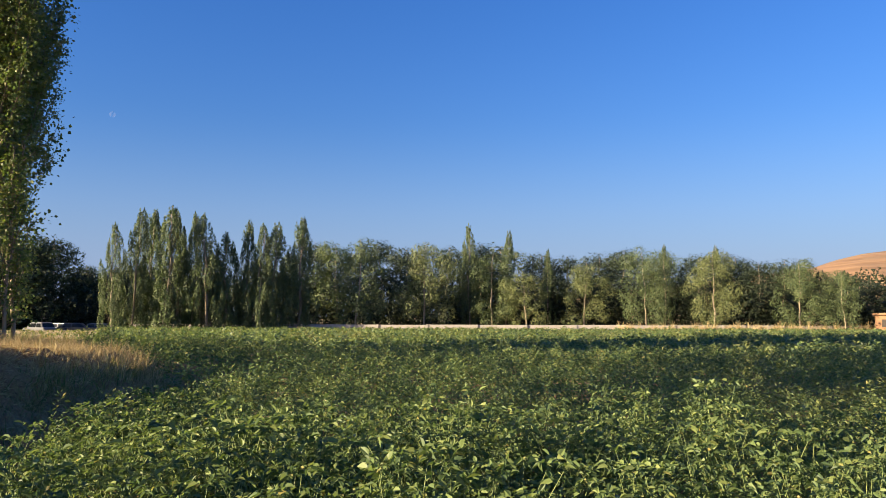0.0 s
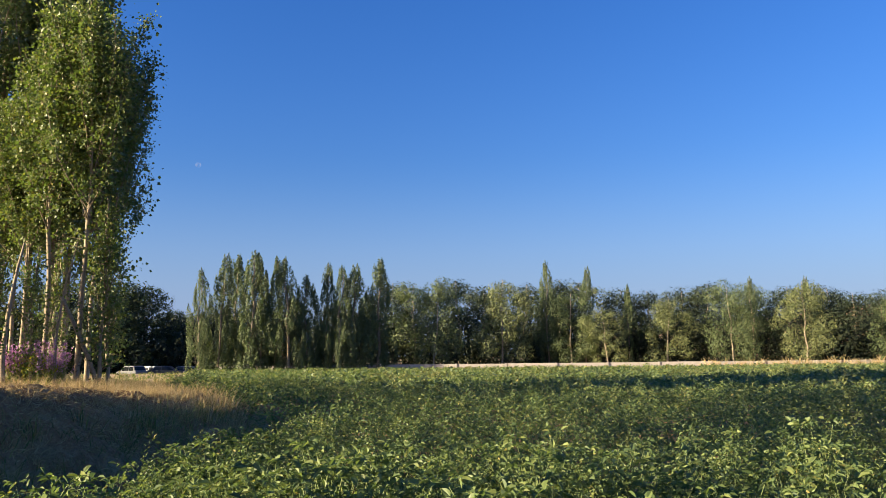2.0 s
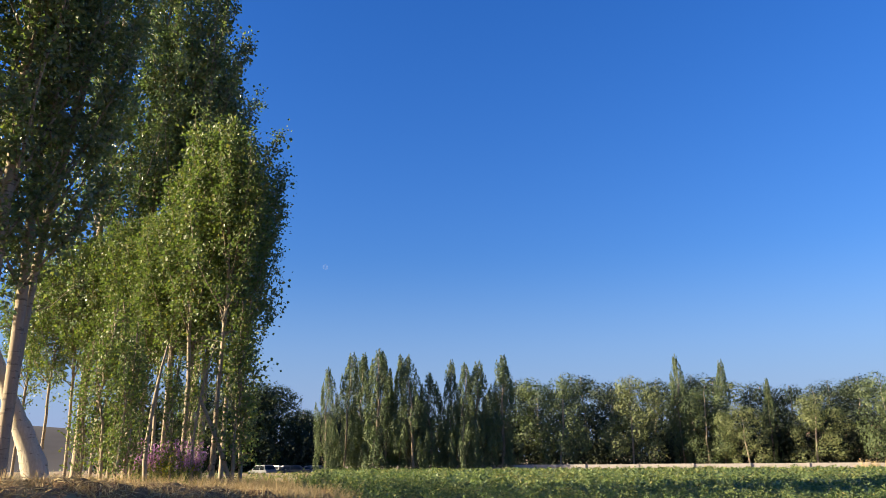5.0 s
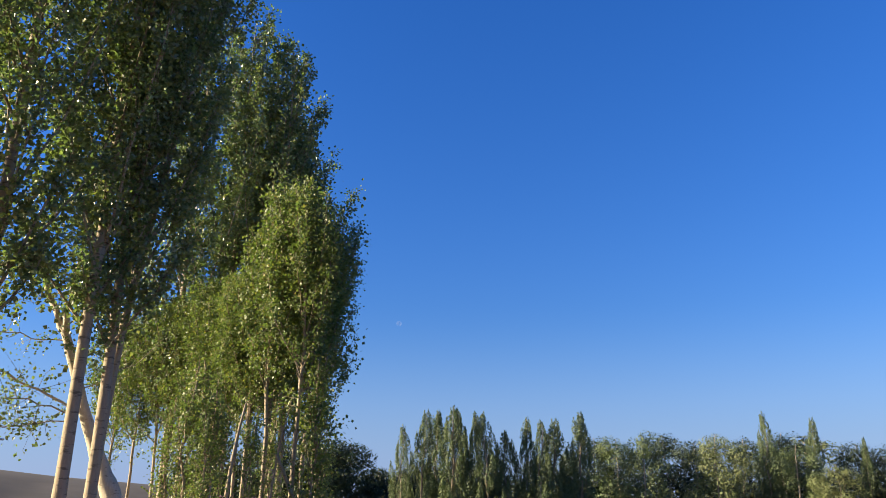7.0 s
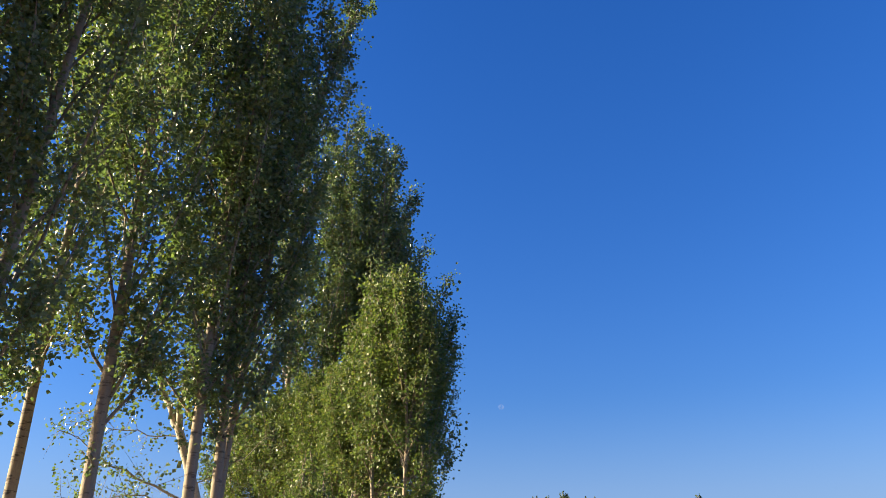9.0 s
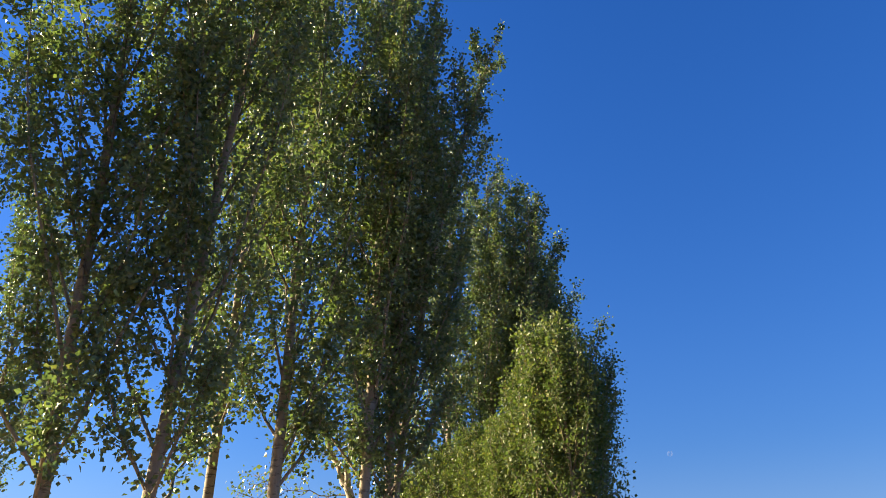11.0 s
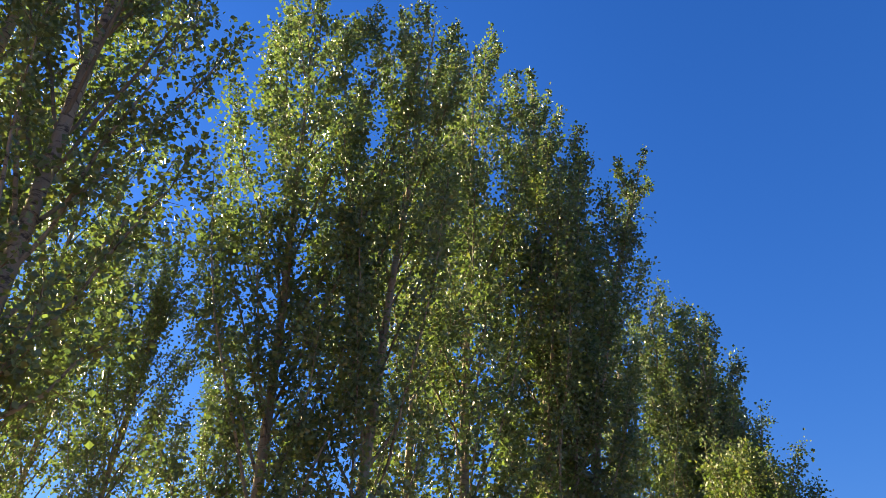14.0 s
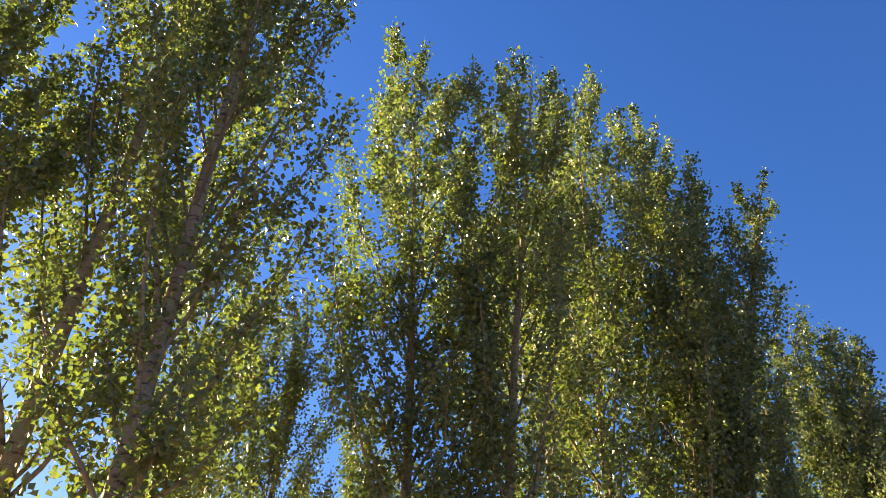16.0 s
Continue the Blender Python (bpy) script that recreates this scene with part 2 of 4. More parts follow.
def tube(points, radii, sides=6):
    """A tapered tube along points: verts and quads."""
    P, R = np.asarray(points, float), np.asarray(radii, float)
    d = unit(np.gradient(P, axis=0))
    ref = np.where(np.abs(d[:, 2:3]) > 0.9, [[1.0, 0, 0]], [[0, 0, 1.0]])
    u = unit(np.cross(d, ref))
    w = np.cross(d, u)
    a = np.linspace(0, 2 * np.pi, sides, endpoint=False)
    v = P[:, None] + R[:, None, None] * (u[:, None] * np.cos(a)[None, :, None] + w[:, None] * np.sin(a)[None, :, None])
    k = np.arange(sides)
    rings = [np.stack([i * sides + k, i * sides + (k + 1) % sides, (i + 1) * sides + (k + 1) % sides, (i + 1) * sides + k], 1) for i in range(len(P) - 1)]
    return v.reshape(-1, 3), np.concatenate(rings)


def joined(pieces):
    vs, fs, n = [], [], 0
    for v, f in pieces:
        vs.append(v)
        fs.append(f + n)
        n += len(v)
    return np.concatenate(vs), np.concatenate(fs)


# ---- trees ----


def grow(rng, height, radius, base, spread, branches, leaves, leaf_size, steep=0.75, twigs=6, twig_len=0.9, wander=0.15, fill=0.2,
         lean=(0.0, 0.0), hang=0.08, sides=8, spire=1.5, bare=0.12, profile=(0.6, 1.0, 1.0, 0.58, 0.08), fine=True, limbs=0, leaf_width=1.0, shoots=0.8, crowd=1.05, bend=1.2):
    """Trunk, branches, leaves and the largest limbs of a tree as (verts, faces). base: height of the lowest branches,
    spread: how far the branches reach out, steep: how upright they grow, profile: reach from the crown's base to its top."""
    n = 18
    s = np.linspace(0, 1, n)
    sway = np.cumsum(rng.normal(0, wander / n ** 0.5, (n, 2)), 0) * np.minimum(1, s * 2)[:, None]
    trunk = np.stack([sway[:, 0] + lean[0] * s ** bend, sway[:, 1] + lean[1] * s ** bend, height * s], 1)
    rad = radius * (1 - s) ** 0.75 + 0.012
    rad[0] *= 1.3
    foot = trunk.copy()
    foot[0, 2] -= 0.3
    wood = [tube(foot, rad, sides)]
    boughs, twiglets, segs, weights = [], [], [(trunk[int(n * 0.62):], 0.6)], [height * 0.25]
    for i in range(branches):
        u = (i + rng.random()) / branches
        h = base + (height * 0.96 - base) * u ** crowd
        p0 = np.array([np.interp(h, trunk[:, 2], trunk[:, k]) for k in range(3)])
        az = i * 2.4 + rng.normal(0, 0.5)
        out = spread * np.interp(u, (0, 0.15, 0.35, 0.7, 1), profile) * rng.uniform(0.6, 1.15)
        rise = out * (0.5 + 3.4 * steep * rng.uniform(0.7, 1.25)) * min(1.0, 0.45 + 3.5 * u) + 0.2
        slim = float(np.interp(u, (0.55, 1), (1.0, 0.4)))
        rise = min(rise, (height - h) * rng.uniform(0.4, 0.98) + 0.15)
        q = np.linspace(0, 1, 7)
        d = np.array([math.cos(az), math.sin(az), 0])
        line = (p0 + d * (out * (1 - (1 - q) ** spire))[:, None] + np.array([0, 0, 1]) * (rise * q)[:, None]
                + np.cumsum(rng.normal(0, 0.035, (7, 3)), 0) * out ** 0.5)
        r0 = max(0.01, np.interp(h, trunk[:, 2], rad) * 0.27)
        boughs.append(tube(line, r0 * (1 - q) ** 0.8 + 0.005, 5))
        length = np.linalg.norm(line[-1] - line[0])
        segs.append((line[2:], slim))
        weights.append(length * 0.8)
        for _ in range(max(2, int(twigs * min(1, length / (spread * 2.0) + 0.25)))):
            c = rng.uniform(bare, 0.97)
            a = np.array([np.interp(c, q, line[:, k]) for k in range(3)])
            b = unit(d * rng.uniform(0, 1.0) + rng.normal(0, 0.55, 3) + np.array([0, 0, 0.3 + 0.55 * steep]))
            tl = twig_len * rng.uniform(0.5, 1.2) * (1.15 - 0.5 * c) * (0.5 + 0.5 * min(1, out / spread)) * slim
            e = np.linspace(0, 1, 4)[:, None]
            tw = a + b * tl * e + np.array([0, 0, 0.18 * steep]) * tl * e ** 2
            if fine:
                twiglets.append(tube(tw[::3], np.array([max(0.006, r0 * 0.3), 0.003]), 3))
            segs.append((tw, slim))
            weights.append(tl * 1.6)
    for _ in range(int(branches * shoots)):
        h = rng.uniform(base * 0.8, height * 0.9)
        p0 = np.array([np.interp(h, trunk[:, 2], trunk[:, k]) for k in range(3)])
        b = unit(rng.normal(0, 1, 3) * np.array([1, 1, 0.2]) + np.array([0, 0, 0.5]))
        tl = twig_len * rng.uniform(0.6, 1.5)
        e = np.linspace(0.15, 1, 4)[:, None]
        if fine:
            twiglets.append(tube(np.array([p0, p0 + b * tl]), np.array([0.008, 0.003]), 3))
        segs.append((p0 + b * tl * e, 1))
        weights.append(tl * 1.3)
    weights = np.array(weights)
    count = rng.multinomial(leaves, weights / weights.sum())
    at, ax = [], []
    for (line, slim), k in zip(segs, count):
        if k == 0:
            continue
        c = rng.uniform(0.0, 1.04, k) ** 0.75 * (len(line) - 1)
        i = np.clip(c.astype(int), 0, len(line) - 2)
        p = line[i] + (line[i + 1] - line[i]) * (c - i)[:, None]
        off = rng.normal(0, 1, (k, 3))
        at.append(p + unit(off) * np.minimum(np.abs(rng.normal(0, fill * slim, k)), fill * 1.6)[:, None])
        ax.append(off)
    at, ax = np.concatenate(at), unit(np.concatenate(ax))
    ax = ax + np.array([0, 0, -hang])
    nrm = rng.normal(0, 1, ax.shape)
    nrm[:, 2] += 0.3
    size = leaf_size * rng.uniform(0.6, 1.25, len(at))
    return joined(wood), joined(boughs[limbs:] + twiglets), leaf_mesh(at, ax, nrm, size, leaf_width, far=not fine), boughs[:limbs]


def clumped(rng, height, radius, base, reach, profile, clumps, clump, leaves, leaf_size, upright=0.0, hollow=0.55, sides=6):
    """A tree seen from far off: trunk, boughs to every clump, and clumps of leaves that face outward.
    profile: the crown's reach from its base to its top, clump: half width and half height of a clump."""
    n = 12
    s = np.linspace(0, 1, n)
    sway = np.cumsum(rng.normal(0, 0.12, (n, 2)), 0) * np.minimum(1, s * 2)[:, None]
    trunk = np.stack([sway[:, 0], sway[:, 1], height * s], 1)
    rad = radius * (1 - s) ** 0.8 + 0.02
    foot = trunk.copy()
    foot[0, 2] -= 0.3
    boughs, at, nrm = [], [], []
    for i in range(clumps):
        u = ((i + rng.random()) / clumps) ** 0.85
        az = i * 2.4 + rng.normal(0, 0.4)
        r = reach * np.interp(u, np.linspace(0, 1, len(profile)), profile) * rng.uniform(hollow, 1.12)
        size = rng.uniform(0.65, 1.3) * (1 - 0.4 * upright * u)
        h = base + (height - base) * u
        c = np.array([r * math.cos(az), r * math.sin(az), h - clump[1] * size * 0.7])
        c[:2] += [np.interp(h, trunk[:, 2], trunk[:, k]) for k in range(2)]
        low = max(0.3, c[2] - r * (0.6 + 1.6 * upright) - 0.3)
        p0 = np.array([np.interp(low, trunk[:, 2], trunk[:, k]) for k in range(2)] + [low])
        e = np.linspace(0, 1, 4)[:, None]
        line = p0 + (c - p0) * e + np.array([0, 0, -0.25 * (1 - upright)]) * np.sin(e * np.pi)
        boughs.append(tube(line, np.array([0.02, 0.015, 0.01, 0.005]) * radius / 0.2, 4))
        k = int(leaves / clumps * size ** 2 * 0.9)
        d = unit(rng.normal(0, 1, (k, 3)))
        shell = rng.uniform(0.55, 1.08, k) ** 0.6
        ext = np.array([clump[0], clump[0], clump[1]]) * size * np.array([rng.uniform(0.75, 1.25), rng.uniform(0.75, 1.25), 1.0])
        taper = 1 - 0.8 * upright * np.clip(d[:, 2:3] * 0.5 + 0.5, 0, 1)
        at.append(c + d * ext * shell[:, None] * np.concatenate([taper, taper, np.ones((k, 1))], 1))
        out = unit(d / ext + 0.0)
        nrm.append(out + rng.normal(0, 0.22, (k, 3)) + np.array([0, 0, 0.15]))
    at, nrm = np.concatenate(at), unit(np.concatenate(nrm))
    at[:, 2] = np.maximum(at[:, 2], 0.25)
    ax = np.cross(nrm, rng.normal(0, 1, nrm.shape)) + np.array([0, 0, upright])
    return tube(foot, rad, sides), joined(boughs), leaf_mesh(at, ax, nrm, leaf_size * rng.uniform(0.6, 1.3, len(at)), 0.8, far=True), []


PROTOTYPES = {}


def tree(kind, name, label, place, turn=0.0, scale=(1, 1, 1), group="", bark=None, leaf=None, seed=0, grower=grow, **shape):
    """A tree of a kind that is grown once and then shared by its copies."""
    if kind not in PROTOTYPES:
        made = grower(np.random.default_rng(seed), **shape)
        parts = [("trunk", mesh_of(*made[0], smooth=True), bark), ("branchwork", mesh_of(*made[1], smooth=True), MAT_TWIG), ("crown", mesh_of(*made[2]), leaf)]
        parts += [("limb", mesh_of(*piece, smooth=True), MAT_BARK_DARK) for piece in made[3]]
        for _, me, mat in parts:
            me.materials.append(mat)
        PROTOTYPES[kind] = parts
    root = thing(name, label, "tree", place, group, turn=turn)
    root.scale = scale
    for pname, me, _ in PROTOTYPES[kind]:
        ob = new(pname, me)
        ob.parent = root
        if pname in ("branchwork", "crown"):
            tagged(ob, kind="stuff")
    return root


def polar(az, d):
    """A place on the plan from the bearing (degrees left of +y) and the distance."""
    return -d * math.sin(radians(az)), d * math.cos(radians(az))


# ---- ground ----


def bank_crest(y):
    return np.interp(y, [-30, 4, 10, 14, 18, 22, 30, 60], [1.25, 1.35, 1.34, 1.06, 0.74, 0.5, 0.22, 0.0])


def ground_height(x, y):
    """Flat field, a raised bank with the poplars behind its crest, lower land beyond the field."""
    x, y = np.asarray(x, float), np.asarray(y, float)
    c = bank_crest(y)
    t = np.clip((-x - 5.4) / 2.8, 0, 1)
    rise = c * (t * t * (3 - 2 * t)) ** 0.8
    shelf = np.interp(y, [-30, 12, 16, 21, 30, 48], [1.0, 1.05, 0.98, 0.78, 0.35, 0.0])
    back = np.clip((-x - 8.6) / 3, 0, 1)
    z = rise - back * (c - shelf) - np.clip((-x - 24) / 12, 0, 1) * np.maximum(shelf - 0.2, 0)
    ditch = np.exp(-((x + 5.2) / 0.55) ** 2) * np.interp(y, [0, 20, 26], [0.25, 0.25, 0.0])
    return z - ditch - 0.7 * np.clip((y - 90) / 5, 0, 1)


def bank_noise(x, y):
    out = np.zeros(x.shape)
    m = (x < -5.2) & (x > -13) & (y > 2) & (y < 30)
    idx = np.argwhere(m)
    for i, j in idx:
        p = Vector((x[i, j], y[i, j], 0))
        a = noise.fractal(p * 0.9, 1.0, 2.0, 4) * 0.15 + noise.fractal(p * 4.0, 1.0, 2.0, 4) * 0.11
        out[i, j] = a * min(1, (-x[i, j] - 5.2) / 0.8)
    return out


def build_ground():
    xs = np.concatenate([[-4000, -2500, -1500, -900, -500, -300, -200, -140, -100, -70, -50, -38], np.arange(-30, -13, 1.0), np.arange(-13, -4.4, 0.12),
                         np.arange(-4, 60, 2.0), [70, 90, 120, 160, 220, 300, 500, 900, 1500, 2500, 4000]])
    ys = np.concatenate([[-4000, -2000, -900, -400, -200, -100, -60, -40, -25, -15, -8, -3], np.arange(0, 4, 1.0), np.arange(4, 27, 0.13), np.arange(27, 130, 2.5),
                         [135, 150, 180, 220, 300, 500, 900, 1500, 2500, 4500]])
    X, Y = np.meshgrid(xs, ys)
    Z = ground_height(X, Y) + bank_noise(X, Y)
    n, m = X.shape
    k = np.arange(n * m).reshape(n, m)
    f = np.stack([k[:-1, :-1], k[:-1, 1:], k[1:, 1:], k[1:, :-1]], -1).reshape(-1, 4)
    me = mesh_of(np.stack([X, Y, Z], -1).reshape(-1, 3), f, True)
    tagged(part("ground", me, MAT_EARTH), "brown earth with dry straw, a raised bank beside the field", "ground", kind="structure")


build_ground()

# ---- distance: hills and the daytime moon ----


def ridge(name, label, mat, rows, base_d, top_d, back_d, seed):
    """A long hill: rows of (bearing, degrees up) along its skyline."""
    az = np.linspace(rows[0][0], rows[-1][0], 90)
    el = np.interp(az, [r[0] for r in rows][::1 if rows[0][0] < rows[-1][0] else -1], [r[1] for r in rows][::1 if rows[0][0] < rows[-1][0] else -1])
    rng = np.random.default_rng(seed)
    steps = 24
    v = []
    for a, e in zip(az, el):
        top = top_d * math.tan(radians(e)) + 1.65
        for k in range(steps + 1):
            q = k / steps
            d = base_d + (top_d - base_d) * q
            h = top * (q * q * (3 - 2 * q)) * 0.6 + top * q * 0.4
            h += noise.fractal(Vector((a * 0.5, d * 0.01, seed)), 1.0, 2.0, 4) * top * 0.05 * math.sin(math.pi * q)
            v.append((-d * math.sin(radians(a)), d * math.cos(radians(a)), h - 1.5 * (1 - q)))
        v.append((-back_d * math.sin(radians(a)), back_d * math.cos(radians(a)), top * 0.3))
    n, m = len(az), steps + 2
    k = np.arange(n * m).reshape(n, m)
    f = np.stack([k[:-1, :-1], k[1:, :-1], k[1:, 1:], k[:-1, 1:]], -1).reshape(-1, 4)
    tagged(part(name, mesh_of(v, f, True), mat), label, "hill", kind="structure")


ridge("hill", "bare reddish-brown hill with faint furrows behind the wood", MAT_HILL,
      [(-70, 5.0), (-50, 4.6), (-38, 4.2), (-33, 4.5), (-29.8, 4.3), (-28.4, 4.15), (-26.9, 3.8), (-26.0, 3.5), (-25.2, 3.2), (-22, 2.9), (-16, 2.2), (-10, 1.6), (-4, 1.0)], 500, 900, 1300, 3)
ridge("hill", "low grey-brown hillside behind the poplars", MAT_HILL_DARK,
      [(20, 0.6), (30, 1.4), (38, 1.9), (40.8, 2.1), (45.3, 2.4), (48.9, 2.75), (56, 3.4), (75, 3.8), (100, 3.0), (130, 2.0)], 190, 330, 480, 8)


def moon():
    m, nt, b = material("pale_moon", 1.0)
    n = noise_tex(nt, 0.08, 4.0)
    nt.links.new(ramp(nt, n, ((0.35, (0.5, 0.5, 0.55)), (0.65, (0.95, 0.95, 0.97)))), b.inputs["Base Color"])
    t = nt.nodes.new("ShaderNodeBsdfTransparent")
    ms = nt.nodes.new("ShaderNodeMixShader")
    ms.inputs[0].default_value = 0.965
    nt.links.new(b.outputs[0], ms.inputs[1])
    nt.links.new(t.outputs[0], ms.inputs[2])
    nt.links.new(ms.outputs[0], nt.nodes["Material Output"].inputs[0])
    bm = bmesh.new()
    bmesh.ops.create_icosphere(bm, subdivisions=3, radius=11.0)
    ob = part("moon", bm, m)
    x, y = polar(23.45, 3200 * math.cos(radians(13.62)))
    ob.location = (x, y, 3200 * math.sin(radians(13.62)))
    tagged(ob, "faint pale daytime moon in the blue sky", "moon")


moon()

# ---- wall and road at the far side ----


def block(x0, x1, y0, y1, z0, z1, bevel=0.02):
    bm = bmesh.new()
    bmesh.ops.create_cube(bm, size=1.0)
    for v in bm.verts:
        v.co = Vector(((x0 + x1) / 2 + v.co.x * (x1 - x0), (y0 + y1) / 2 + v.co.y * (y1 - y0), (z0 + z1) / 2 + v.co.z * (z1 - z0)))
    if bevel:
        bmesh.ops.bevel(bm, geom=bm.edges[:], offset=bevel, segments=1, affect="EDGES")
    return bm


def build_wall():
    root = thing("wall_north", "long low pale concrete wall along the road", "wall", (0, 0, -0.7), kind="structure")
    x = -39.0
    i = 0
    while x < 66:
        w = 5.9
        y = 97.2 + 0.012 * (x + 39) + 0.03 * math.sin(i * 1.7)
        part("panel", block(x, x + w, y, y + 0.18, 0, 1.38 + 0.02 * math.sin(i * 2.3)), MAT_WALL, root)
        part("pier", block(x + w + 0.02, x + w + 0.28, y - 0.06, y + 0.24, 0, 1.42), MAT_WALL, root)
        x += w + 0.3
        i += 1


build_wall()



def car(x, y, turn, paint, label, tall=1.5):
    """A parked car: body with cabin, windows, lamps and four wheels."""
    root = thing("parked_car", label, "car", (x, y, -0.7), "cars parked under the trees", turn=turn)
    side = [(-2.15, 0.35), (-2.18, 0.75), (-2.05, 0.95), (-1.75, 1.02), (-1.45, tall - 0.06), (-1.1, tall), (0.35, tall), (0.75, tall - 0.08), (1.25, 1.0), (1.95, 0.9), (2.15, 0.7), (2.15, 0.35)]
    bm = bmesh.new()
    rows = []
    for w, inset in ((-0.86, 0.0), (0.86, 0.0)):
        rows.append([bm.verts.new((px, w * (1 - 0.16 * max(0, (pz - 0.95) / 0.55)), pz)) for px, pz in side])
    n = len(side)
    for i in range(n):
        bm.faces.new((rows[0][i], rows[0][(i + 1) % n], rows[1][(i + 1) % n], rows[1][i]))
    bm.faces.new(rows[0][::-1])
    bm.faces.new(rows[1])
    bmesh.ops.recalc_face_normals(bm, faces=bm.faces[:])
    bmesh.ops.bevel(bm, geom=bm.edges[:], offset=0.05, segments=2, affect="EDGES")
    part("body", bm, paint, root)
    for s in (-1, 1):
        for x0, x1, x2, x3 in ((-1.6, -0.62, -0.62, -1.32), (-0.52, 0.95, 0.5, -0.52)):
            bm = bmesh.new()
            lo, hi = s * 0.875, s * 0.772
            vs = [bm.verts.new(c) for c in ((x0, lo, 1.0), (x1, lo, 1.0), (x2, hi, tall - 0.13), (x3, hi, tall - 0.13))]
            f = bm.faces.new(vs)
            bmesh.ops.solidify(bm, geom=[f], thickness=0.012)
            part("window", bm, MAT_GLASS, root)
    for x0, x1, z0, z1 in ((1.27, 0.8, 1.01, tall - 0.12), (-1.76, -1.49, 1.05, tall - 0.12)):
        bm = bmesh.new()
        e = 0.03 if x0 > 0 else -0.03
        f = bm.faces.new([bm.verts.new(c) for c in ((x0 + e, -0.74, z0), (x0 + e, 0.74, z0), (x1 + e, 0.66, z1), (x1 + e, -0.66, z1))])
        bmesh.ops.solidify(bm, geom=[f], thickness=0.012)
        part("windscreen", bm, MAT_GLASS, root)
    for fx in (-1.35, 1.35):
        for s in (-1, 1):
            bm = bmesh.new()
            bmesh.ops.create_cone(bm, cap_ends=True, segments=18, radius1=0.32, radius2=0.32, depth=0.2, matrix=Matrix.Translation((fx, s * 0.8, 0.32)) @ Matrix.Rotation(radians(90), 4, "X"))
            tyre = part("wheel", bm, MAT_TYRE, root)
            bm = bmesh.new()
            bmesh.ops.create_cone(bm, cap_ends=True, segments=14, radius1=0.2, radius2=0.17, depth=0.03, matrix=Matrix.Translation((fx, s * 0.91, 0.32)) @ Matrix.Rotation(radians(90), 4, "X"))
            part("rim", bm, MAT_RIM, tyre)
    for s in (-1, 1):
        part("headlight", block(2.1, 2.19, s * 0.62 - 0.16, s * 0.62 + 0.16, 0.66, 0.8, 0.02), MAT_LIGHT, root)


for az, d, turn, paint, label, tall in ((27.3, 106, 150, MAT_PAINT_PALE_SHADED, "pale estate car parked under dark trees, its paint darkened as shade", 1.6), (26.2, 108, 165, MAT_PAINT_SILVER_SHADED, "silver car parked beside a paler one", 1.5),
                                        (25.1, 107, 20, MAT_PAINT_DARK, "dark car parked under trees", 1.5), (23.6, 109, 8, MAT_PAINT_SILVER_SHADED, "silver saloon car parked by the wall", 1.45)):
    car(*polar(az, d), turn, paint, label, tall)



def clay_house():
    """A low flat-roofed clay house behind the end of the wall."""
    x, y = polar(-30.6, 106)
    root = thing("clay_house", "low flat-roofed house of orange-brown clay beside the wood", "house", (x, y, -0.7), turn=-28)
    part("wall", block(-3.0, 3.0, -2.0, 2.0, 0, 2.7, 0.05), MAT_CLAY, root)
    part("roof", block(-3.25, 3.25, -2.25, 2.25, 2.704, 2.95, 0.04), MAT_CLAY, root)
    for wx in (-1.9, 1.7):
        w = part("window", block(wx - 0.45, wx + 0.45, -2.03, -1.9, 1.3, 2.2, 0.01), MAT_WOOD_DARK, root)
        part("sill", block(wx - 0.55, wx + 0.55, -2.1, -2.035, 1.2, 1.29, 0.01), MAT_CLAY, w)
    part("door", block(-0.5, 0.5, -2.04, -1.9, 0.02, 2.1, 0.01), MAT_WOOD_DARK, root)


clay_house()


def street_lamp():
    """A two-armed street lamp on the road behind the bank."""
    x, y = polar(50.1, 79)
    z = float(ground_height(x, y))
    root = thing("street_lamp", "grey steel street lamp with two short arms", "lamp", (x, y, z), turn=50)
    part("base_plate", block(-0.2, 0.2, -0.2, 0.2, -0.02, 0.06, 0.01), MAT_STEEL, root)
    part("pole", mesh_of(*tube(np.array([(0, 0, 0), (0, 0, 3.0), (0, 0, 7.75)]), np.array([0.1, 0.085, 0.06]), 10), True), MAT_STEEL, root)
    for s in (-1, 1):
        arm = part("arm", mesh_of(*tube(np.array([(0, 0, 7.7), (s * 0.5, 0, 7.86), (s * 1.0, 0, 7.95)]), np.array([0.045, 0.04, 0.035]), 8), True), MAT_STEEL, root)
        part("lamp_head", block(min(s * 0.9, s * 1.6), max(s * 0.9, s * 1.6), -0.16, 0.16, 7.88, 8.04, 0.04), MAT_STEEL, arm)


street_lamp()

# ---- near poplars on the bank ----
ROW = 1.35   # the row of poplars: its distance and size
BIG = dict(radius=0.104, base=3.7, spread=1.6, branches=40, leaves=24000, leaf_size=0.09, steep=0.7, twigs=18, twig_len=0.66, bark=MAT_BARK, leaf=MAT_POPLAR, limbs=12, wander=0.06, fill=0.2, crowd=1.2,
           shoots=0.4, profile=(0.6, 1.0, 1.0, 0.74, 0.3))
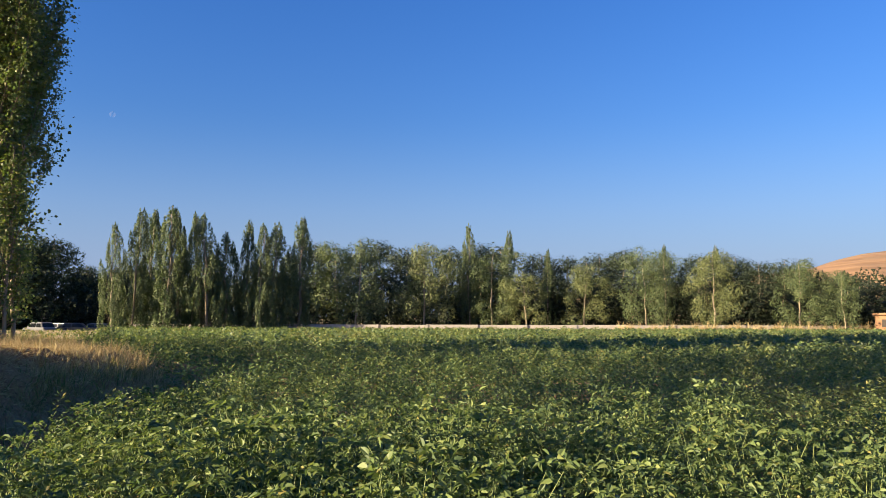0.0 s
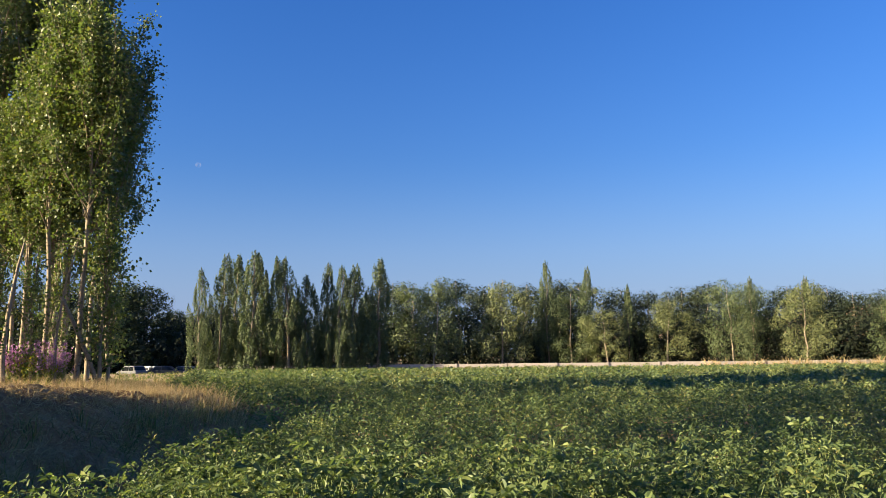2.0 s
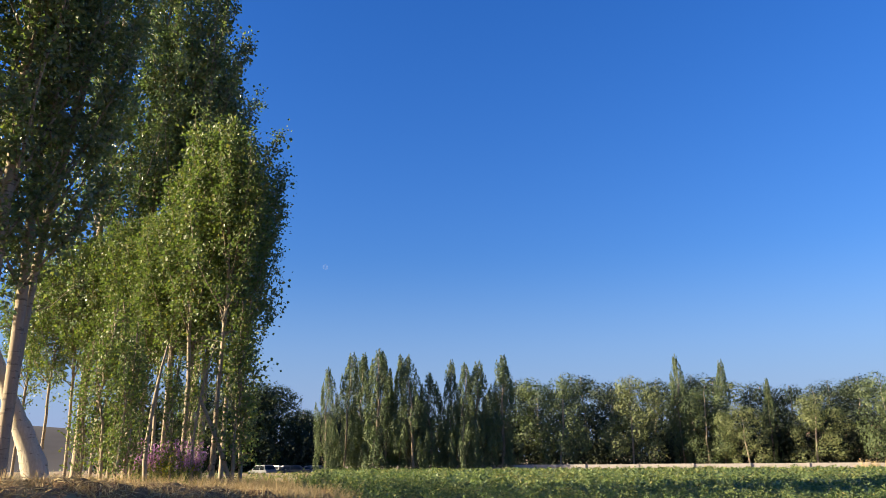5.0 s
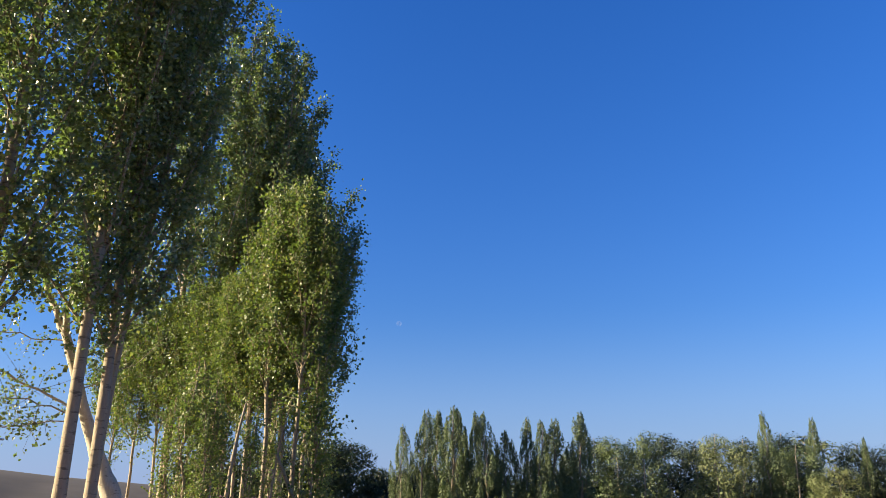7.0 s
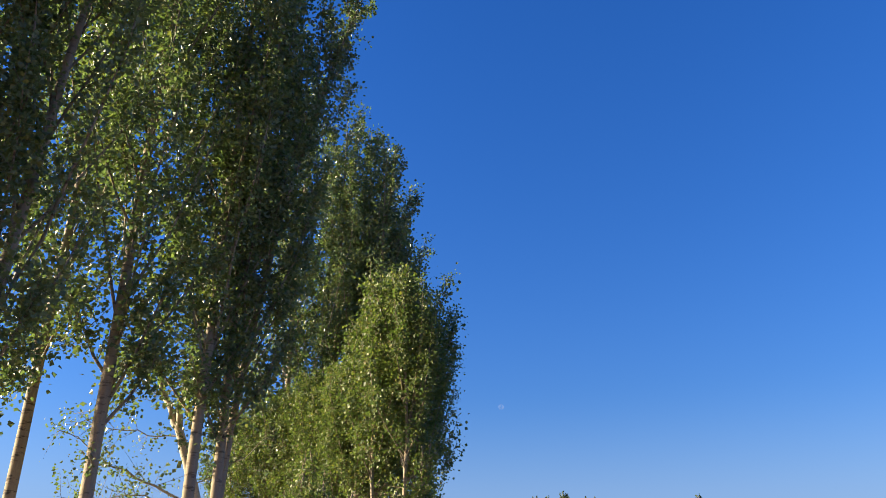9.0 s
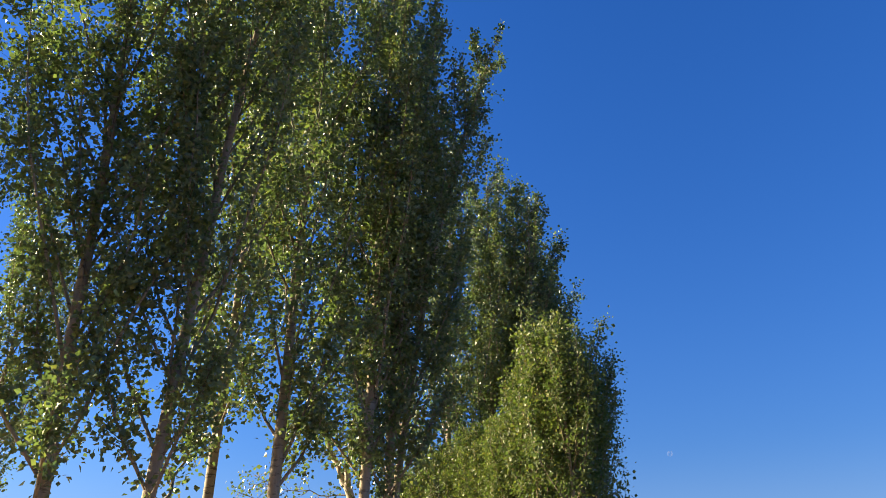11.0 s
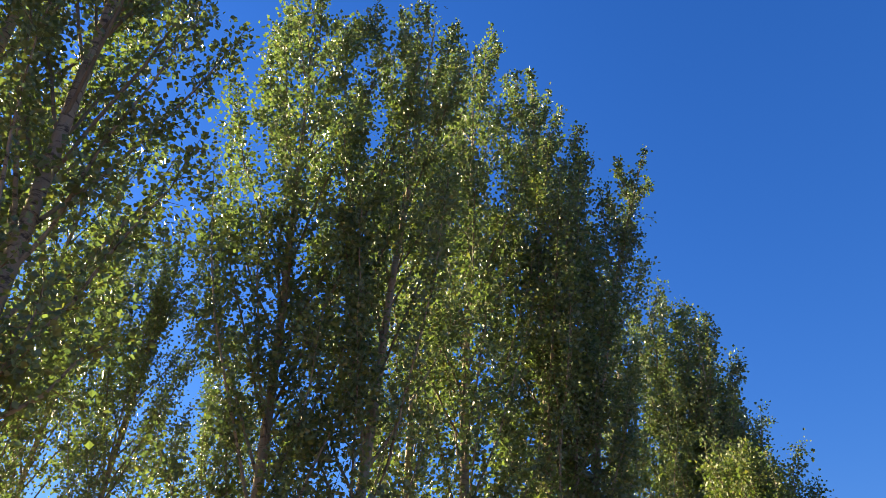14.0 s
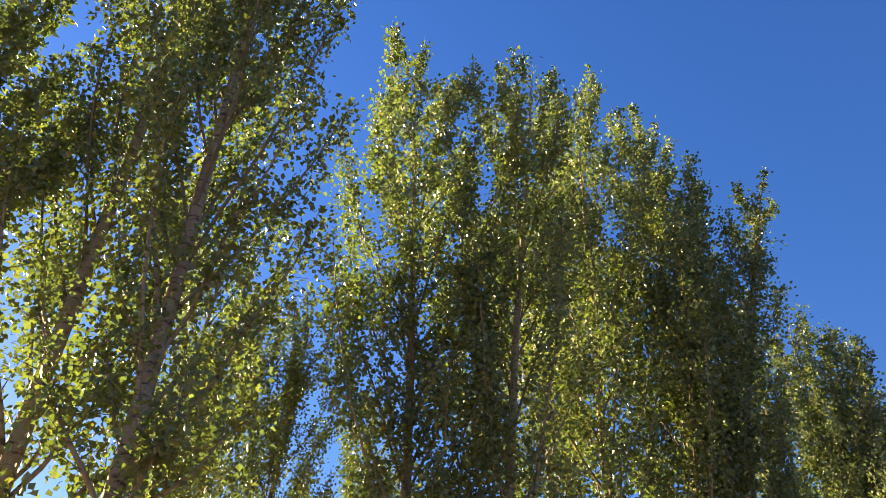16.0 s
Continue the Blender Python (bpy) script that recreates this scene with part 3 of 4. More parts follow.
TALL = [  # bearing, distance, height, kind, turn
    (93.6, 10.4, 19.5, "m", 0), (87.0, 8.8, 18.0, "n", 0), (77.0, 13.6, 10.6, "d", 160), (65.7, 11.2, 16.8, "p", 0), (60.2, 11.2, 16.2, "q", 0),
    (51.6, 13.0, 17.4, "c", 20), (45.3, 14.0, 17.5, "h", 110), (43.5, 14.6, 16.4, "h", 250), (43.45, 14.85, 15.0, "s", 0), (39.2, 23.4, 17.4, "w", 80), (36.2, 23.6, 16.8, "f", 330), (33.9, 24.4, 17.0, "f", 230),
    (32.6, 23.0, 15.6, "f", 30), (32.2, 26.0, 15.4, "f", 215), (31.5, 23.6, 12.5, "k", 75), (29.3, 22.4, 9.6, "k", 190), (109.0, 11.6, 14.0, "e", 90), (56.0, 15.6, 17.5, "d", 15), (70.5, 15.4, 9.6, "d", 280), (85.5, 12.8, 12.0, "u", 30),
    # the g poplars stand out of view, added to shade the field's right
    (127.0, 12.0, 19.0, "g", 40), (135.0, 14.0, 19.0, "g", 140), (82.0, 15.5, 12.0, "d", 120)]
VARIANTS = {"e": {"base": 4.6, "leaves": 20000, "leaf_size": 0.14, "spread": 2.4, "fine": False}, "g": {"base": 6.4, "leaves": 9000, "leaf_size": 0.13, "fine": False},
            "w": {"base": 3.6, "spread": 2.4, "steep": 0.6}, "k": {"base": 4.2, "spread": 1.9, "radius": 0.08, "leaves": 18000, "leaf_size": 0.112, "profile": (0.7, 1.0, 1.0, 0.62, 0.1)},
            "f": {"base": 4.4, "leaves": 18000, "leaf_size": 0.106, "radius": 0.1, "spread": 1.8}, "h": {"base": 3.4, "spread": 1.7}, "c": {"base": 3.0}, "d": {"base": 4.6, "leaves": 24000, "spread": 2.0, "bark": MAT_BARK_DARK}, "u": {"base": 3.6, "leaves": 24000, "spread": 2.0},
            "m": {"lean": (0.3, -1.3), "base": 2.7, "spread": 1.6, "profile": (0.6, 1.0, 1.0, 0.95, 0.5), "bark": MAT_BARK_DARK, "radius": 0.125},
            "n": {"lean": (0.05, -0.9), "base": 3.2, "spread": 1.7, "profile": (0.6, 1.0, 1.0, 0.9, 0.45), "bark": MAT_BARK_DARK, "radius": 0.125},
            "p": {"lean": (-0.45, -1.05), "spread": 2.1, "base": 2.3, "leaves": 34000}, "q": {"lean": (0.36, 0.66), "spread": 2.0, "base": 2.3, "leaves": 30000},
            "s": {"lean": (2.0, 1.95), "bend": 2.0, "spread": 1.5, "base": 4.4, "leaves": 22000, "radius": 0.09}}
for i, (az, d, h, k, turn) in enumerate(TALL):
    x, y = polar(az, d * ROW)
    label = "tall poplar leaning slightly, with dark bark and airy green crown" if k in "mn" else "tall upright poplar with pale bark and green leaves"
    tree("tall_" + k, "poplar_tree", label, (x, y, float(ground_height(x, y))), turn, (h * ROW / 18,) * 3, "poplars along the bank",
         seed=1 + "abcdefgpmnhkqswu".index(k), height=18.0, **{**BIG, **VARIANTS.get(k, {})})
YOUNG = dict(radius=0.052, base=3.5, spread=1.3, branches=46, leaves=14500, leaf_size=0.076, steep=0.7, twigs=11, twig_len=0.5, bark=MAT_BARK, leaf=MAT_YOUNG, limbs=4, wander=0.12, fill=0.17, shoots=0.5, profile=(0.75, 1.0, 0.9, 0.5, 0.08))
SMALL = [(30.7, 18.6, 8.8, "a", 0), (32.7, 19.3, 8.6, "b", 60), (34.0, 20.2, 7.0, "a", 140), (35.4, 21.0, 7.0, "b", 230), (36.9, 21.8, 7.0, "a", 300), (38.3, 22.5, 7.0, "b", 100),
         (39.8, 23.3, 6.9, "a", 190), (41.3, 24.1, 6.7, "b", 10), (42.8, 25.0, 6.5, "a", 50), (31.7, 20.8, 9.3, "b", 80), (34.6, 22.4, 7.6, "b", 170), (36.2, 23.4, 7.4, "a", 255), (37.8, 24.4, 7.4, "b", 320), (30.1, 20.4, 8.8, "a", 20)]
for az, d, h, k, turn in SMALL:
    x, y = polar(az, d * ROW)
    tree("young_" + k, "young_poplar_tree", "slender young poplar with sunlit green leaves", (x, y, float(ground_height(x, y))), turn, (h * ROW / 9,) * 3, "young poplars on the bank",
         seed={"a": 11, "b": 12}[k], height=9.0, **YOUNG)
SAPLING = dict(radius=0.03, base=0.3, spread=0.3, branches=26, leaves=1900, leaf_size=0.068, steep=0.5, twigs=3, twig_len=0.35, bark=MAT_BARK, leaf=MAT_YOUNG)
for i, (az, d, h) in enumerate([(29.3, 18.4, 4.2), (28.8, 18.9, 4.4), (37.7, 17.2, 3.6), (36.2, 17.4, 3.4), (35.9, 18.4, 3.2), (37.2, 18.6, 4.0), (33.4, 18.2, 3.0), (32.0, 19.6, 3.2), (38.9, 17.6, 3.0), (36.8, 16.8, 2.6)]):
    x, y = polar(az, d * ROW)
    tree("sapling", "poplar_sapling", "thin leafy poplar sapling between the trunks", (x, y, float(ground_height(x, y))), i * 67, (h * ROW / 4,) * 3, "saplings on the bank",
         seed=15, height=4.0, **SAPLING)

# ---- far trees beyond the field ----
FARP = dict(grower=clumped, radius=0.12, base=1.5, reach=1.6, profile=(0.7, 1.0, 1.0, 0.85, 0.6, 0.15), clumps=84, clump=(0.5, 1.35), leaves=18000, leaf_size=0.15, upright=1.0, hollow=0.4, bark=MAT_BARK_DARK)
FAR_POPLARS = [(23.0, 5.9), (21.7, 7.0), (20.6, 7.1), (19.7, 7.2), (18.7, 7.1), (17.8, 7.1), (16.8, 6.9), (15.6, 5.9), (13.9, 6.8), (13.2, 6.5), (12.5, 6.7), (10.5, 7.1)]


def lifted(d, el):
    """Height of a tree at that distance, on the lower ground beyond the field, that rises el degrees over eye level."""
    return d * math.tan(radians(el)) + 1.65 + 0.7


for i, (az, el) in enumerate(FAR_POPLARS):
    d = 96 + (i % 3) * 1.5
    x, y = polar(az, d)
    k = "abc"[i % 3]
    tree("far_" + k, "poplar_tree", "narrow upright poplar at the far edge of the field", (x, y, -0.7 if y > 95 else float(ground_height(x, y))), i * 77, tuple(lifted(d, el) / 13 * q for q in (0.95 + 0.14 * (i % 4), 0.95 + 0.14 * (i % 4), 1.0)), "far poplars",
         seed={"a": 21, "b": 22, "c": 23}[k], height=13.0, leaf=MAT_FAR, **FARP)
BROAD = dict(grower=clumped, radius=0.11, base=1.3, reach=3.0, profile=(0.55, 0.9, 1.0, 0.95, 0.78, 0.35), clumps=48, clump=(1.15, 1.0), leaves=11000, leaf_size=0.19, upright=0.12, hollow=0.4, bark=MAT_BARK_DARK)
FRONT = [(6.4, 5.6), (1.4, 5.5), (-3.6, 4.6), (-6.2, 3.4), (-14.6, 4.9), (-19.2, 4.7), (-24.6, 3.9), (-10.2, 4.0), (-27.3, 3.1)]
BEHIND = [(9.4, 5.4), (7.8, 5.3), (4.4, 5.5), (2.8, 4.9), (-0.2, 5.1), (-2.8, 5.4), (-4.8, 5.2), (-7.4, 4.6), (-9.2, 4.4), (-11.2, 4.6), (-12.8, 4.8), (-16.2, 4.7), (-18.4, 4.4), (-20.8, 4.2), (-22.2, 3.8),
          (-23.6, 3.9), (-26.0, 3.2), (-27.6, 2.9), (-29.0, 2.4), (-31.2, 2.0), (-33.0, 1.8), (11.5, 4.4), (13.8, 4.0), (16.4, 4.2), (19.0, 4.0), (21.2, 3.6)]
for i, (az, el) in enumerate(FRONT + BEHIND):
    first = i < len(FRONT)
    d = 101.5 + (i * 7 % 5) * 1.0 if first else 112 + (i * 5 % 7) * 1.3
    x, y = polar(az, d)
    # kinds e and f carry the leaf colour with the neighbours' shade put in
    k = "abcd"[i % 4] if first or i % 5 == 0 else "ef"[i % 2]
    label = "leafy olive-green tree at the edge of the far wood" if first else "green tree standing further back in the far wood"
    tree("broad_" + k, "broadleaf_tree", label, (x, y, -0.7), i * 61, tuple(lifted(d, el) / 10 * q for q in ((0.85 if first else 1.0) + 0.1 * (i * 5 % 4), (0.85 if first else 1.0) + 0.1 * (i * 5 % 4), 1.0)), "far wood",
         seed=31 + "abcdef".index(k), height=10.0, leaf={"a": MAT_FAR, "c": MAT_FAR, "e": MAT_FAR_SHADED, "f": MAT_FAR_SHADED}.get(k, MAT_FAR_OLIVE), **{**BROAD, **({} if k in "ef" else {"clumps": 30, "clump": (1.2, 1.05), "hollow": 0.5, "base": 2.2, "leaves": 9000})})
for i, (az, el, d) in enumerate([(-2.0, 6.8, 108), (-4.6, 6.3, 108), (-7.6, 4.9, 110), (-15.9, 5.1, 110), (-19.6, 5.0, 112)]):
    x, y = polar(az, d)
    tree("far_" + "abc"[i % 3], "poplar_tree", "narrow poplar rising out of the far wood", (x, y, -0.7), i * 50, (lifted(d, el) / 13 * 0.8, lifted(d, el) / 13 * 0.8, lifted(d, el) / 13), "poplars in the far wood")
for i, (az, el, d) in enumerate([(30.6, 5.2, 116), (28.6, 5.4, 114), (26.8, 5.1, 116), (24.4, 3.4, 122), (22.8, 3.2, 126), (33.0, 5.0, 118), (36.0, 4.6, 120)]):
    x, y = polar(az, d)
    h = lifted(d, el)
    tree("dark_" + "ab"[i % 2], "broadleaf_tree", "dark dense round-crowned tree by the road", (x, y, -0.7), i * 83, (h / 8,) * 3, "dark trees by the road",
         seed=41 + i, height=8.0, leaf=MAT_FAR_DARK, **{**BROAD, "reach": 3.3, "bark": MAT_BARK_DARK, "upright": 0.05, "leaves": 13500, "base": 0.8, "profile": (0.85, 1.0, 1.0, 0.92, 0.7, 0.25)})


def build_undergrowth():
    """Low scrub closing the foot of the far wood, colour darkened as its shade."""
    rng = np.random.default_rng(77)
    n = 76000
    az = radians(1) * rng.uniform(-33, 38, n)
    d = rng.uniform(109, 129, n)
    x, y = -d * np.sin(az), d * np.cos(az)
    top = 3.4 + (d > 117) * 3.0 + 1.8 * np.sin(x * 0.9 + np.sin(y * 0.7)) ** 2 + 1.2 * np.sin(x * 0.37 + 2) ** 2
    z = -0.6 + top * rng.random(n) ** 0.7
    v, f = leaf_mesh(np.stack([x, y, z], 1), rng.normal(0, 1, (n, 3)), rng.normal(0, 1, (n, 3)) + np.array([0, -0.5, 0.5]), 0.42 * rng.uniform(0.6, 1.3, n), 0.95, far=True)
    tagged(part("undergrowth", mesh_of(v, f), MAT_SHADED_SCRUB), "scrub under the far trees, darkened to stand for shade", "undergrowth", kind="stuff")


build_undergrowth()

# ---- the old white-barked tree and leaning poles ----


def curve_points(rows, n=24):
    rows = np.array(rows, float)
    s = np.linspace(0, 1, len(rows))
    q = np.linspace(0, 1, n)
    soft = np.stack([np.convolve(np.pad(rows[:, k], 1, "edge"), [0.2, 0.6, 0.2], "valid") for k in range(rows.shape[1])], 1)
    soft[0], soft[-1] = rows[0], rows[-1]
    return np.stack([np.interp(q, s, soft[:, k]) for k in range(rows.shape[1])], 1)


def build_white_tree():
    bx, by = -14.2, 16.25
    root = thing("old_poplar_tree", "old white-barked poplar with a leaning forked trunk and sparse leaves", "tree", (bx, by, float(ground_height(bx, by))))
    off = np.array([bx, by, float(ground_height(bx, by))])
    rng = np.random.default_rng(9)
    main = np.array([(-14.18, 16.27, 0.64, 0.459), (-14.31, 16.17, 1.58, 0.405), (-14.58, 15.93, 2.39, 0.297), (-14.92, 15.62, 3.20, 0.216), (-15.17, 15.38, 4.15, 0.189), (-15.44, 15.09, 5.23, 0.169), (-15.69, 14.85, 6.17, 0.155)])
    pts = curve_points(main)
    part("trunk", mesh_of(*tube(pts[:, :3] - off, pts[:, 3] * np.linspace(0.76, 0.72, 24) * (1 + 0.06 * np.sin(np.arange(24) * 1.9)), 12), True), MAT_BARK_WHITE, root)
    forks = [[(-15.66, 14.88, 6.04, 0.135), (-15.97, 14.54, 6.98, 0.115), (-16.34, 14.18, 7.79, 0.088), (-16.88, 13.77, 9.41, 0.041)], [(-15.66, 14.88, 6.04, 0.135), (-15.74, 14.80, 6.71, 0.108), (-15.59, 14.92, 7.79, 0.081), (-15.39, 15.26, 10.22, 0.027)],
             [(-15.34, 15.20, 4.15, 0.081), (-16.07, 14.45, 4.62, 0.061), (-16.61, 13.91, 4.96, 0.041), (-17.55, 12.96, 5.77, 0.016)], [(-15.34, 15.20, 4.01, 0.054), (-16.00, 14.51, 4.42, 0.041), (-16.61, 13.91, 4.49, 0.027), (-17.42, 13.10, 4.42, 0.011)],
             [(-15.53, 14.99, 5.84, 0.047), (-16.13, 14.38, 5.84, 0.034), (-16.74, 13.77, 5.77, 0.020), (-17.42, 13.10, 6.04, 0.011)], [(-15.26, 15.26, 4.69, 0.041), (-14.78, 15.66, 5.09, 0.027), (-14.31, 16.20, 5.50, 0.014), (-13.91, 16.61, 6.04, 0.008)],
             [(-15.34, 15.20, 3.88, 0.041), (-15.93, 14.58, 3.88, 0.027), (-16.47, 14.04, 3.74, 0.019), (-17.01, 13.50, 3.34, 0.011)]]
    at = []
    for rows in forks:
        p = curve_points(rows, 12)
        p[1:, :3] += np.cumsum(rng.normal(0, 0.045, (11, 3)), 0)
        limb = part("limb", mesh_of(*tube(p[:, :3] - off, p[:, 3] * (0.72 if rows[0][3] > 0.1 else 0.45), 7), True), MAT_BARK_WHITE, root)
        twigs = []
        for _ in range(26):
            a = p[rng.integers(3, 12), :3] - off
            b = unit(rng.normal(0, 1, 3) + np.array([-0.3, -0.3, 0.25])) * rng.uniform(0.4, 1.2)
            e = np.linspace(0, 1, 4)[:, None]
            tw = a + b * e + rng.normal(0, 0.02, (4, 3))
            twigs.append(tube(tw, np.linspace(0.008, 0.003, 4), 3))
            k = rng.integers(3, 24)
            at.append(tw[rng.integers(1, 4, k)] + rng.normal(0, 0.12, (k, 3)))
        part("twig", mesh_of(*joined(twigs), True), MAT_TWIG, limb)
    at = np.concatenate(at)
    n = len(at)
    part("crown", mesh_of(*leaf_mesh(at, rng.normal(0, 1, (n, 3)) + np.array([0, 0, -0.6]), rng.normal(0, 1, (n, 3)), 0.09 * rng.uniform(0.6, 1.3, n), 0.85)), MAT_POPLAR, root, "sparse green leaves")


build_white_tree()


def pole(label, rows, mat):
    x, y = rows[0][:2]
    z = float(ground_height(x, y))
    root = thing("leaning_trunk", label, "trunk", (x, y, z))
    p = curve_points([(a - x, b - y, c - z, r) for a, b, c, r in rows], 14)
    part("stem", mesh_of(*tube(p[:, :3], p[:, 3], 8), True), mat, root)
    tip = p[9, :3]
    part("twig", mesh_of(*tube(np.array([tip, tip + (0.12, 0.05, 0.25), tip + (0.2, 0.1, 0.55)]), np.array([0.012, 0.008, 0.004]), 4), True), MAT_TWIG, root)


pole("crooked thin pale trunk leaning among the young poplars", [(-13.89, 19.94, 0.57, 0.074), (-13.99, 19.84, 1.58, 0.068), (-13.88, 19.94, 3.15, 0.055), (-13.77, 20.01, 4.12, 0.045), (-13.66, 20.1, 4.9, 0.025)], MAT_BARK)
pole("bare pale pole propped slantwise against a trunk", [(-12.08, 21.74, 0.50, 0.068), (-12.42, 21.53, 1.72, 0.065), (-12.76, 21.33, 2.60, 0.061), (-13.12, 21.11, 3.47, 0.054)], MAT_BARK)
pole("thin bare stem leaning towards a trunk", [(-13.16, 21.06, 0.57, 0.047), (-13.23, 21.03, 2.39, 0.041), (-13.07, 21.13, 3.74, 0.032), (-12.83, 21.33, 5.09, 0.016)], MAT_BARK)
pole("short broken stem among the weeds", [(-12.83, 21.20, 0.50, 0.047), (-12.72, 21.26, 1.04, 0.041), (-12.56, 21.40, 1.79, 0.027)], MAT_BARK_DARK)

# ---- grass, weeds and flowers ----


def crop_edge(y):
    """Where the plants begin beside the ditch."""
    return np.interp(y, [0, 5, 8, 12, 15, 17, 20, 25, 35, 60, 95], [-3.6, -3.8, -4.3, -5.0, -4.8, -5.8, -8.8, -11.6, -15.6, -26.2, -41.0])


def blades(at, height, lean, width):
    """Grass blades: two tapering quads each, bent over by lean (n, 2)."""
    n = len(at)
    rng = np.random.default_rng(n)
    a = rng.uniform(0, np.pi, n)
    side = np.stack([np.cos(a), np.sin(a), np.zeros(n)], 1) * (width / 2)[:, None]
    bend = np.concatenate([lean, np.zeros((n, 1))], 1)
    up = np.array([0, 0, 1.0])
    mid = at + up * (height * 0.6)[:, None] + bend * 0.35
    tip = at + up * height[:, None] * 0.95 + bend
    v = np.stack([at - side, at + side, mid - side * 0.75, mid + side * 0.75, tip - side * 0.15, tip + side * 0.15], 1).reshape(-1, 3)
    k = np.arange(n)[:, None] * 6
    return v, np.concatenate([k + np.array([0, 1, 3, 2]), k + np.array([2, 3, 5, 4])])


def grass(name, label, mat, boxes, seed):
    """Grass on the bank: boxes of (x0, x1, y0, y1, number, height)."""
    rng = np.random.default_rng(seed)
    out = []
    for x0, x1, y0, y1, n, h in boxes:
        m = max(1, n // 14)
        cx, cy = rng.uniform(x0, x1, m), rng.uniform(y0, y1, m)
        i = rng.integers(0, m, n)
        x, y = cx[i] + rng.normal(0, 0.1, n), cy[i] + rng.normal(0, 0.1, n)
        out_of_crop = (x < crop_edge(y) - 0.1) | (y > 91)
        x, y, i, n = x[out_of_crop], y[out_of_crop], i[out_of_crop], int(out_of_crop.sum())
        z = ground_height(x, y) - 0.03
        hh = h * rng.uniform(0.45, 1.25, n) * (0.7 + 0.5 * (np.sin(cx[i] * 3.1) * np.sin(cy[i] * 2.3)) ** 2)
        lean = np.stack([x - cx[i], y - cy[i]], 1) * 1.3 + rng.normal(0, 0.25, (n, 2)) * hh[:, None] + np.array([0.1, 0.0]) * hh[:, None]
        out.append(blades(np.stack([x, y, z], 1), hh, lean, rng.uniform(0.006, 0.014, n) * (1 if y1 < 40 else 5)))
    tagged(part(name, mesh_of(*joined(out)), mat), label, "grass", kind="stuff")


grass("dry_grass", "golden dry grass on the top of the bank", MAT_DRY, [(-13.0, -7.3, 17.5, 26.0, 10000, 0.44), (-8.8, -6.6, 14.5, 18.5, 3000, 0.3), (-26, -12, 26, 44, 4000, 0.5), (-12, -8.0, 9, 17, 2200, 0.28), (-9.2, -5.9, 7.5, 17, 6000, 0.16),
      (-18, -11.5, 13, 22, 3200, 0.4), (-7.4, -5.6, 15.5, 20.5, 1000, 0.6), (-36, 66, 91.3, 95.5, 4000, 0.7), (20, 68, 91.1, 92.2, 4500, 1.35)], 51)
grass("green_grass", "rank green grass in the ditch beside the crop", MAT_GRASS, [(-6.8, -4.8, 12.5, 21.5, 2600, 0.42), (-6.8, -4.6, 8.0, 13.0, 1800, 0.3), (-11.5, -6.0, 19, 27, 3500, 0.5), (-20, -11.0, 15, 29, 3500, 0.45), (-14, -8.4, 25, 38, 3000, 0.45), (-30, -13, 30, 60, 3500, 0.6), (-52, -26, 60, 96, 4000, 0.3)], 52)


def build_litter():
    """Dead stalks and clods strewn over the bank's shaded face."""
    rng = np.random.default_rng(33)
    n = 3400
    x, y = rng.uniform(-9.4, -5.8, n), rng.uniform(7.5, 20, n)
    z = ground_height(x, y) + 0.06
    a, L = rng.uniform(0, 6.28, n), rng.uniform(0.04, 0.22, n)
    out = []
    for i in range(n):
        p0 = np.array([x[i], y[i], z[i]])
        d = np.array([math.cos(a[i]), math.sin(a[i]), rng.normal(0.15, 0.3)]) * L[i]
        out.append(tube(np.array([p0 - d * 0.5, p0 + rng.normal(0, 0.02, 3), p0 + d * 0.5]), np.array([0.005, 0.006, 0.004]), 3))
    tagged(part("straw", mesh_of(*joined(out), True), MAT_DRY), "dead stalks strewn over the earth bank", "straw", kind="stuff")


build_litter()


def flower_clump(x, y, n, seed, yellow=False):
    rng = np.random.default_rng(seed)
    root = thing("flowering_weed", "clump of yellow-green weeds" if yellow else "clump of purple flower spikes with green leaves", "weed", (x, y, float(ground_height(x, y))), "weeds on the bank")
    stems, leaves, heads = [], [], []
    for i in range(n):
        a, r = rng.uniform(0, 6.28), rng.uniform(0, 0.42)
        p0 = np.array([r * math.cos(a), r * math.sin(a), -0.05])
        h = rng.uniform(0.8, 1.5) * (0.75 if yellow else 1)
        top = p0 * 1.5 + np.array([rng.normal(0, 0.08), rng.normal(0, 0.08), h])
        stems.append(tube(np.array([p0, (p0 + top) / 2 + rng.normal(0, 0.02, 3), top]), np.array([0.008, 0.006, 0.003]), 4))
        k = 26
        c = rng.uniform(0.1, 0.75, k)[:, None]
        leaves.append((p0 + (top - p0) * c + rng.normal(0, 0.02, (k, 3)), rng.normal(0, 1, (k, 3)), k))
        k = 34
        c = rng.uniform(0.68, 1.05, k)[:, None]
        heads.append(p0 + (top - p0) * c + rng.normal(0, 0.018, (k, 3)))
    part("stem", mesh_of(*joined(stems), True), MAT_STEM, root)
    at, ax = np.concatenate([q[0] for q in leaves]), np.concatenate([q[1] for q in leaves])
    part("foliage", mesh_of(*leaf_mesh(at, ax, rng.normal(0, 1, ax.shape), rng.uniform(0.05, 0.11, len(at)), 0.35)), MAT_GRASS, root)
    at = np.concatenate(heads)
    part("flower", mesh_of(*leaf_mesh(at, rng.normal(0, 1, at.shape), rng.normal(0, 1, at.shape), rng.uniform(0.03, 0.06, len(at)), 0.8)), MAT_YELLOW if yellow else MAT_FLOWER, root)["kind"] = "stuff"


